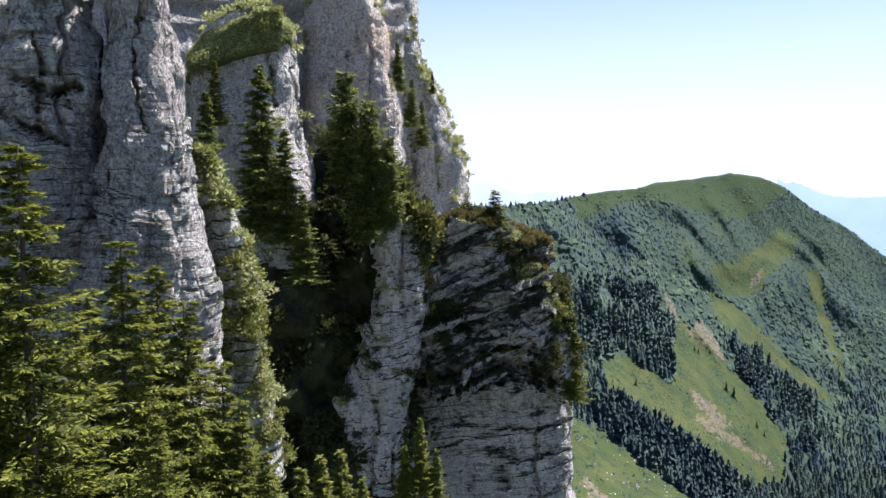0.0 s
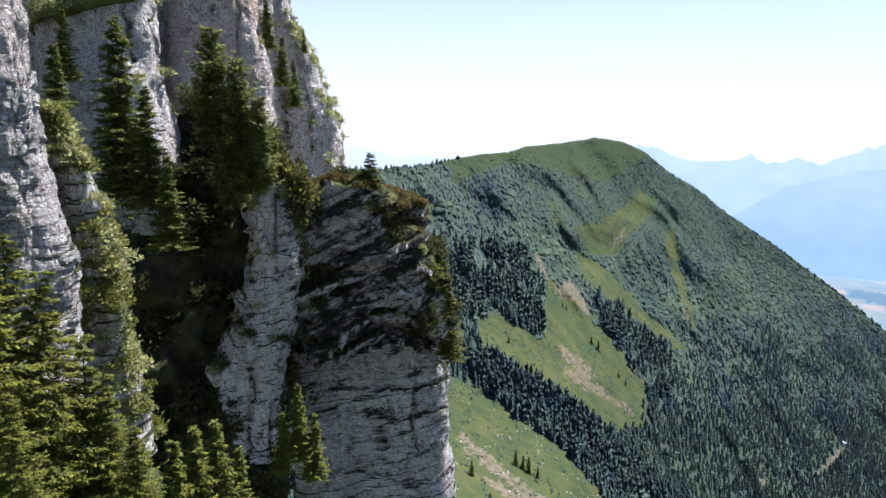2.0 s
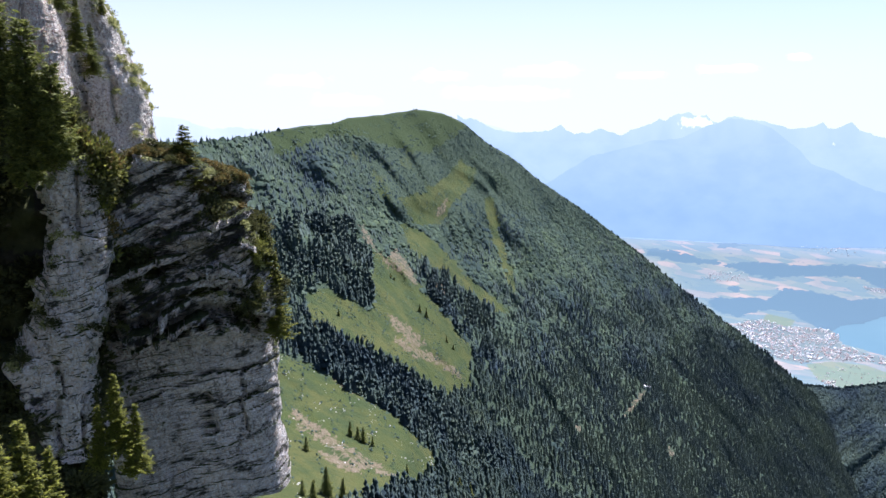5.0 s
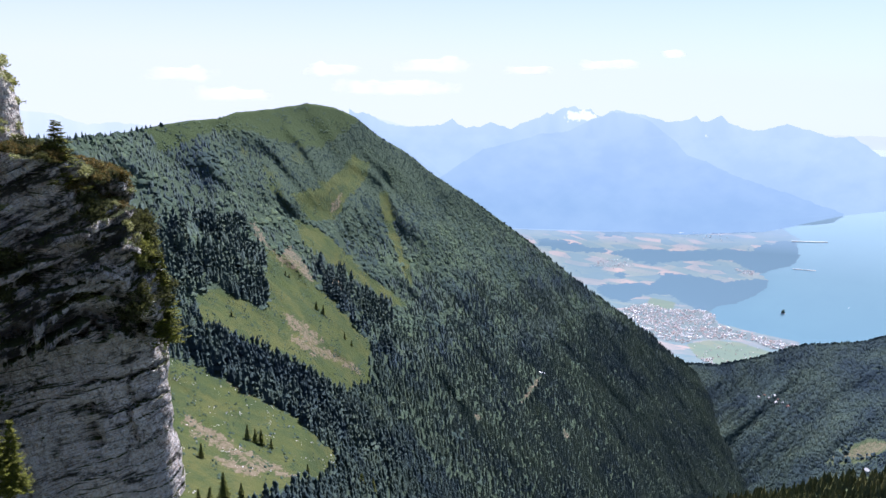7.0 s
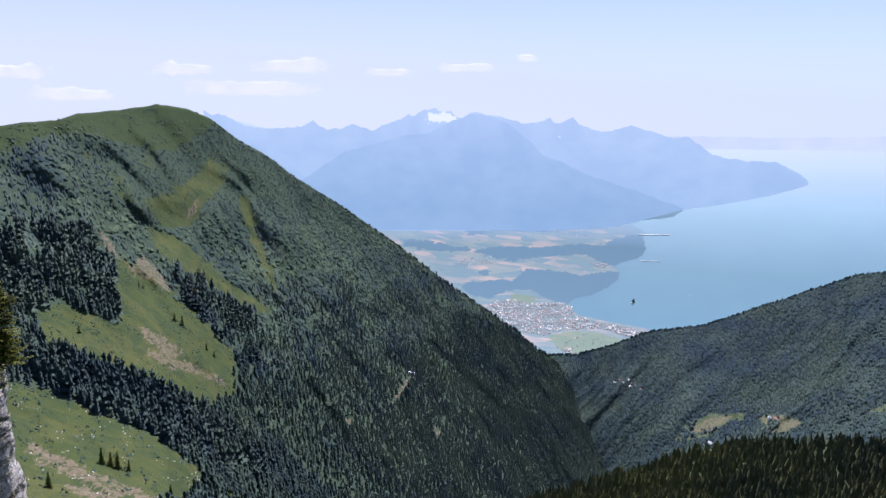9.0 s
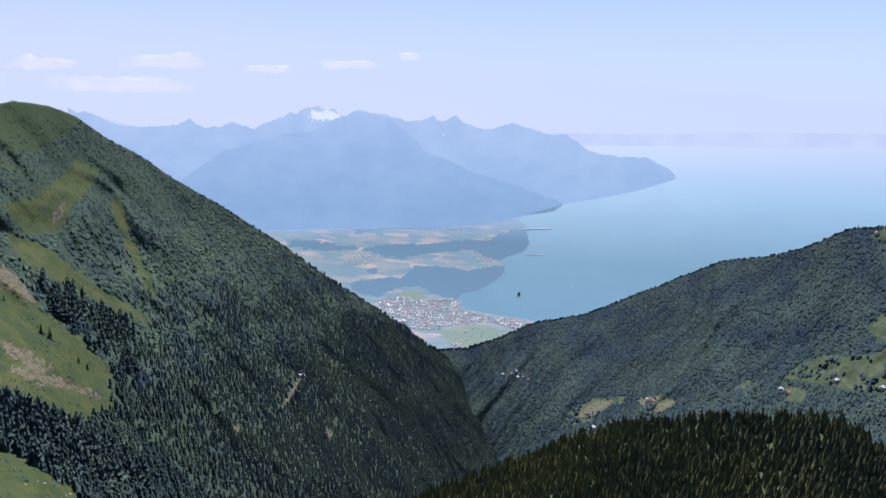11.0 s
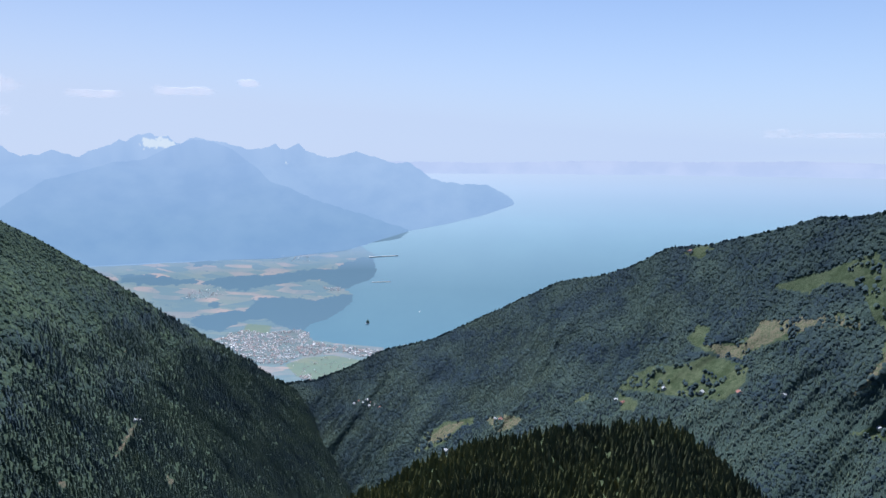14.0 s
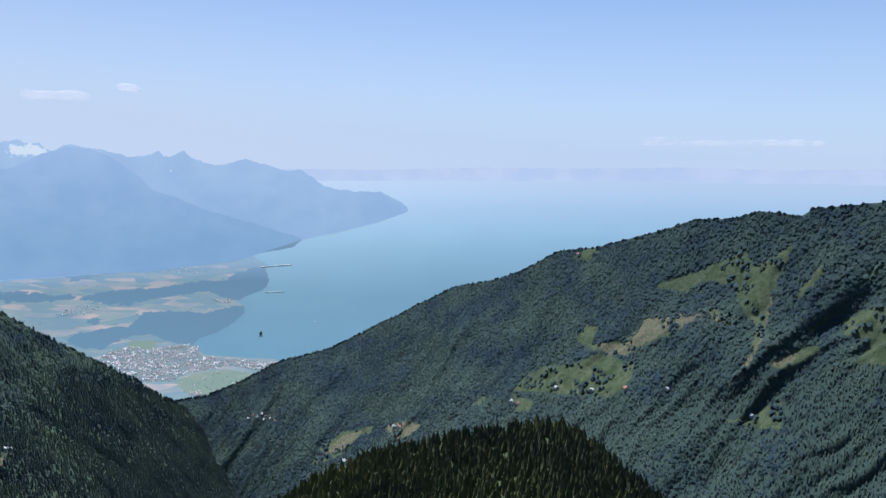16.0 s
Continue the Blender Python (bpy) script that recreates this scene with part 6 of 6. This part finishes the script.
CHIMNEY, WINDOW, DOOR = box_mesh("chimney", 0.8, 0.8, 2, PLASTER, (2, 2, 6)), box_mesh("window", 0.9, 0.1, 1.2, PANE), box_mesh("door", 1.0, 0.1, 2.1, BARK)
RED_HOUSE, GREY_HOUSE = chalet(CHALET_ROOF), chalet(SLATE)


def stand_chalet(at, model, label, k, turn, group):
    ob = thing("chalet", label, "house", at, group)
    ob.scale, ob.rotation_euler = (k, k, k), (0, 0, turn)
    part("body", model[0], ob)
    part("roof", model[1], ob)
    part("chimney", CHIMNEY, ob)
    for x, z in ((-2.2, 2.6), (2.2, 2.6), (-2.2, 0.2), (2.2, 0.2), (0, 4.6)):
        part("window", WINDOW, ob).location = (x, -5.03, z)
    part("door", DOOR, ob).location = (0, -5.03, 0.2)
    return ob


for a, e in [(80.39, -17.77), (83.13, -17.79), (85.78, -17.52), (76.80, -18.93), (77.26, -19.09), (67.26, -20.84), (67.67, -20.89), (81.86, -7.52), (94.94, -18.51), (63.25, -23.25), (88.82, -17.26)]:
    stand_chalet(on(SLOPE, a, e), R.choice([RED_HOUSE, GREY_HOUSE]), "small mountain chalet on a pasture clearing", R.uniform(0.9, 1.3), R.uniform(-0.8, 0.8) - radians(a), "chalets")
for a, e in [(56.16, -19.43), (56.50, -19.58), (56.81, -19.40), (57.10, -19.58), (57.44, -19.77), (57.01, -19.86), (57.79, -19.97), (55.81, -19.64)]:
    stand_chalet(on(SLOPE, a, e), R.choice([RED_HOUSE, GREY_HOUSE]), "village house in the wooded valley", R.uniform(0.7, 1.1), R.uniform(-0.8, 0.8) - radians(a), "village houses")
for a, e in [(39.14, -19.46), (39.46, -19.49)]:
    stand_chalet(on(RIDGE, a, e), GREY_HOUSE, "pale mountain hut in a forest gap on the ridge", 0.9, -radians(a), "mountain huts")

# ---- on the lake ----
a, e = 56.95, -13.50
ISLE = Vector(place(np.array(a), np.array(e), plain_r(np.array(e)) - 4).tolist())
isle = thing("islet", "tiny walled islet with a dark tree in the lake", "island", ISLE)
v, f = far_broadleaf(RNG)
part("shore_wall", mesh_of("shore_wall", v * np.array([26, 20, 6]) - np.array([0, 0, 1]), f, STONE), isle)
part("tree", mesh_of("tree", v * np.array([21, 18, 19]), f, BROADLEAF_FAR), isle)
HULL, nt, b = material("boat_paint", 0.4)
b.inputs["Base Color"].default_value = (0.7, 0.7, 0.7, 1)


def boat_mesh():
    bm = bmesh.new()
    for t, w in ((-1, 0.75), (-0.3, 1), (0.4, 0.8), (1, 0.05)):
        for s_, z in ((-1, 1.0), (-0.7, 0), (0.7, 0), (1, 1.0)):
            bm.verts.new((t * 6, s_ * w * 1.6, z + 0.3 * max(0, t)))
    bm.verts.ensure_lookup_table()
    for i in range(3):
        for j in range(3):
            bm.faces.new([bm.verts[i * 4 + j], bm.verts[i * 4 + j + 1], bm.verts[i * 4 + 5 + j], bm.verts[i * 4 + 4 + j]])
        bm.faces.new([bm.verts[i * 4 + 3], bm.verts[i * 4], bm.verts[i * 4 + 4], bm.verts[i * 4 + 7]])
    bm.faces.new([bm.verts[k] for k in range(4)])
    me = bpy.data.meshes.new("hull")
    bm.to_mesh(me)
    bm.free()
    me.materials.append(HULL)
    return me


hull, cabin = boat_mesh(), box_mesh("cabin", 4, 2, 1.4, PLASTER, (-1, 0, 1.6))
for (a, e), k, lab in zip([(61.08, -12.66), (59.84, -15.27), (63.17, -14.85), (59.40, -15.29)], (0.9, 1.6, 0.5, 0.7), ("small dark boat far out on the lake", "white ferry near the town shore", "tiny white boat on the lake", "tiny white boat on the lake")):
    ob = thing("boat", lab, "boat", Vector(place(np.array(a), np.array(e), plain_r(np.array(e)) - 5).tolist()), "boats")
    ob.scale, ob.rotation_euler = (k, k, k), (0, 0, 0.4)
    part("hull", hull, ob)
    part("cabin", cabin, ob)


# moles reaching out from the shore
for (a0, e0), (a1, e1), k in (((57.1, -8.36), (59.37, -8.25), 3.0), ((57.3, -10.31), (58.79, -10.29), 2.0)):
    v0, v1 = (Vector(place(np.array(a), np.array(e), plain_r(np.array(e)) - 3).tolist()) for a, e in ((a0, e0), (a1, e1)))
    ob = tagged(new("mole", box_mesh("mole", (v1 - v0).length, 2.5 * k, 1.2 * k, STONE)), "long pale stone mole reaching into the lake", "pier", "moles")
    ob.matrix_world = Matrix.Translation((v0 + v1) / 2) @ (v1 - v0).to_track_quat("X", "Z").to_matrix().to_4x4()

# ---- clouds ----
CLOUD, nt, b = material("cloud_vapour", 1.0)
b.inputs["Base Color"].default_value = (0.3, 0.3, 0.3, 1)
# The clouds' sunlit brightness is put in as glow.
b.inputs["Emission Color"].default_value = (0.86, 0.80, 0.82, 1)
b.inputs["Emission Strength"].default_value = 0.64
tr = nt.nodes.new("ShaderNodeBsdfTransparent")
mx = nt.nodes.new("ShaderNodeMixShader")
at = nt.nodes.new("ShaderNodeAttribute")
at.attribute_name = "cover"
sp = nt.nodes.new("ShaderNodeSeparateColor")
nt.links.new(at.outputs["Color"], sp.inputs[0])
den = math_node(nt, "MULTIPLY_ADD", noise_tex(nt, 0.014, 5, 0.55), 1.7, -0.95)
den = ramp(nt, math_node(nt, "ADD", sp.outputs[0], den), [(0.3, (0, 0, 0)), (1.0, (0.45, 0.45, 0.45))])
nt.links.new(den, mx.inputs[0])
nt.links.new(tr.outputs[0], mx.inputs[1])
nt.links.new(b.outputs[0], mx.inputs[2])
nt.links.new(mx.outputs[0], nt.nodes["Material Output"].inputs["Surface"])


def cloud(a, e, wide, high, seed, label, thin=1.0):
    """A thin puff of cloud with a flat base and billowing top, far behind the mountains."""
    u, v = np.meshgrid(np.linspace(-1, 1, 60), np.linspace(-1, 1, 30))
    bill = 0.35 * fbm(u * 3, 0 * u, 0 * u, 4, seed)
    A, E_ = a + u * wide / 2, e + (v + 0.2) * high / 2 * (1 + bill)
    edge = thin * np.clip((1 - u * u) * (1 - np.abs(v) ** 3) * 1.25, 0, 1)
    me = mesh_of("cloud", place(A, E_, 4870 - 40 * edge).reshape(-1, 3), grid_faces(*A.shape), CLOUD, True, np.repeat(edge.reshape(-1, 1), 3, 1))
    tagged(new("cloud", me), label, "cloud", "clouds", "structure")


for (a, e), w, h in zip([(22.82, 3.71), (30.45, 4.06), (27.72, 2.38), (37.85, 3.73), (43.80, 4.08), (48.25, 4.77), (11.96, 3.20), (15.54, 1.80)], (5.4, 7.2, 12, 4.6, 5.6, 2.2, 6, 7), (1.0, 1.2, 1.2, 0.7, 0.8, 0.6, 1.2, 1.2)):
    cloud(a, e, w, h, int(a * 10), "faint white fair-weather cloud in summer haze")
for (a, e), w, h in zip([(92.79, 1.00), (87.69, 1.11), (97.20, 0.95)], (15, 4.0, 5, 12), (0.5, 0.8, 0.5)):
    cloud(a, e, w, h, int(a * 10), "long faint cloud bank over the far shore", 0.72)


# bushes on the green shoulder between the tower and the crag
for a, e in [(-4.53, 1.59), (-4.18, 0.71), (-3.91, -0.08), (-3.65, -0.69), (-3.21, -1.13), (-2.86, -1.57), (-2.50, -1.92), (-2.06, -2.19), (-1.70, -2.45), (-1.26, -2.54), (-4.18, -0.60), (-3.52, -1.93), (-2.94, -2.59), (-2.41, -3.03), (-4.62, 0.05), (-1.88, -3.34), (-2.32, -4.14), (-2.63, -5.02), (-1.96, -5.91), (-2.05, -7.24), (-2.32, -9.01)]:
    k = R.uniform(0.7, 1.3)
    ob = tagged(new("shoulder_bush", R.choice(shrub_crowns + dark_crowns + dry_crowns)), "green bush on the shoulder above the crag", "shrub", "shoulder bushes")
    ob.matrix_world = Matrix.LocRotScale(spot(a, e, 56.5) - Vector((0, 0, 0.5 * k)), Euler((0, 0, R.uniform(0, 6.28))), Vector((k, k, k * 1.2)))


# rock ledge under the viewpoint
l_q = np.linspace(0, 2 * math.pi, 48, endpoint=False)
l_r = np.array([0.02, 0.5, 1.0, 1.5, 1.9, 2.1, 2.3, 3.0, 4.5, 7.0])[:, None]
l_z = np.array([-1.62, -1.62, -1.63, -1.65, -1.72, -1.95, -3.0, -8.0, -20.0, -45.0])[:, None]
l_x, l_y = l_r * np.cos(l_q), l_r * np.sin(l_q) - 0.6
l_n = fbm(l_x / 1.2, l_y / 1.2, l_z / 3 + 0 * l_x, 4, 171)
l_v = np.stack([l_x * (1 + 0.12 * l_n), l_y * (1 + 0.12 * l_n), l_z + 0.08 * l_n], -1).reshape(-1, 3)
tagged(new("viewpoint_ledge", mesh_of("viewpoint_ledge", l_v, grid_faces(10, 48, True), ROCK_RIB)), "grassy limestone ledge under the viewpoint", "ledge", kind="structure")
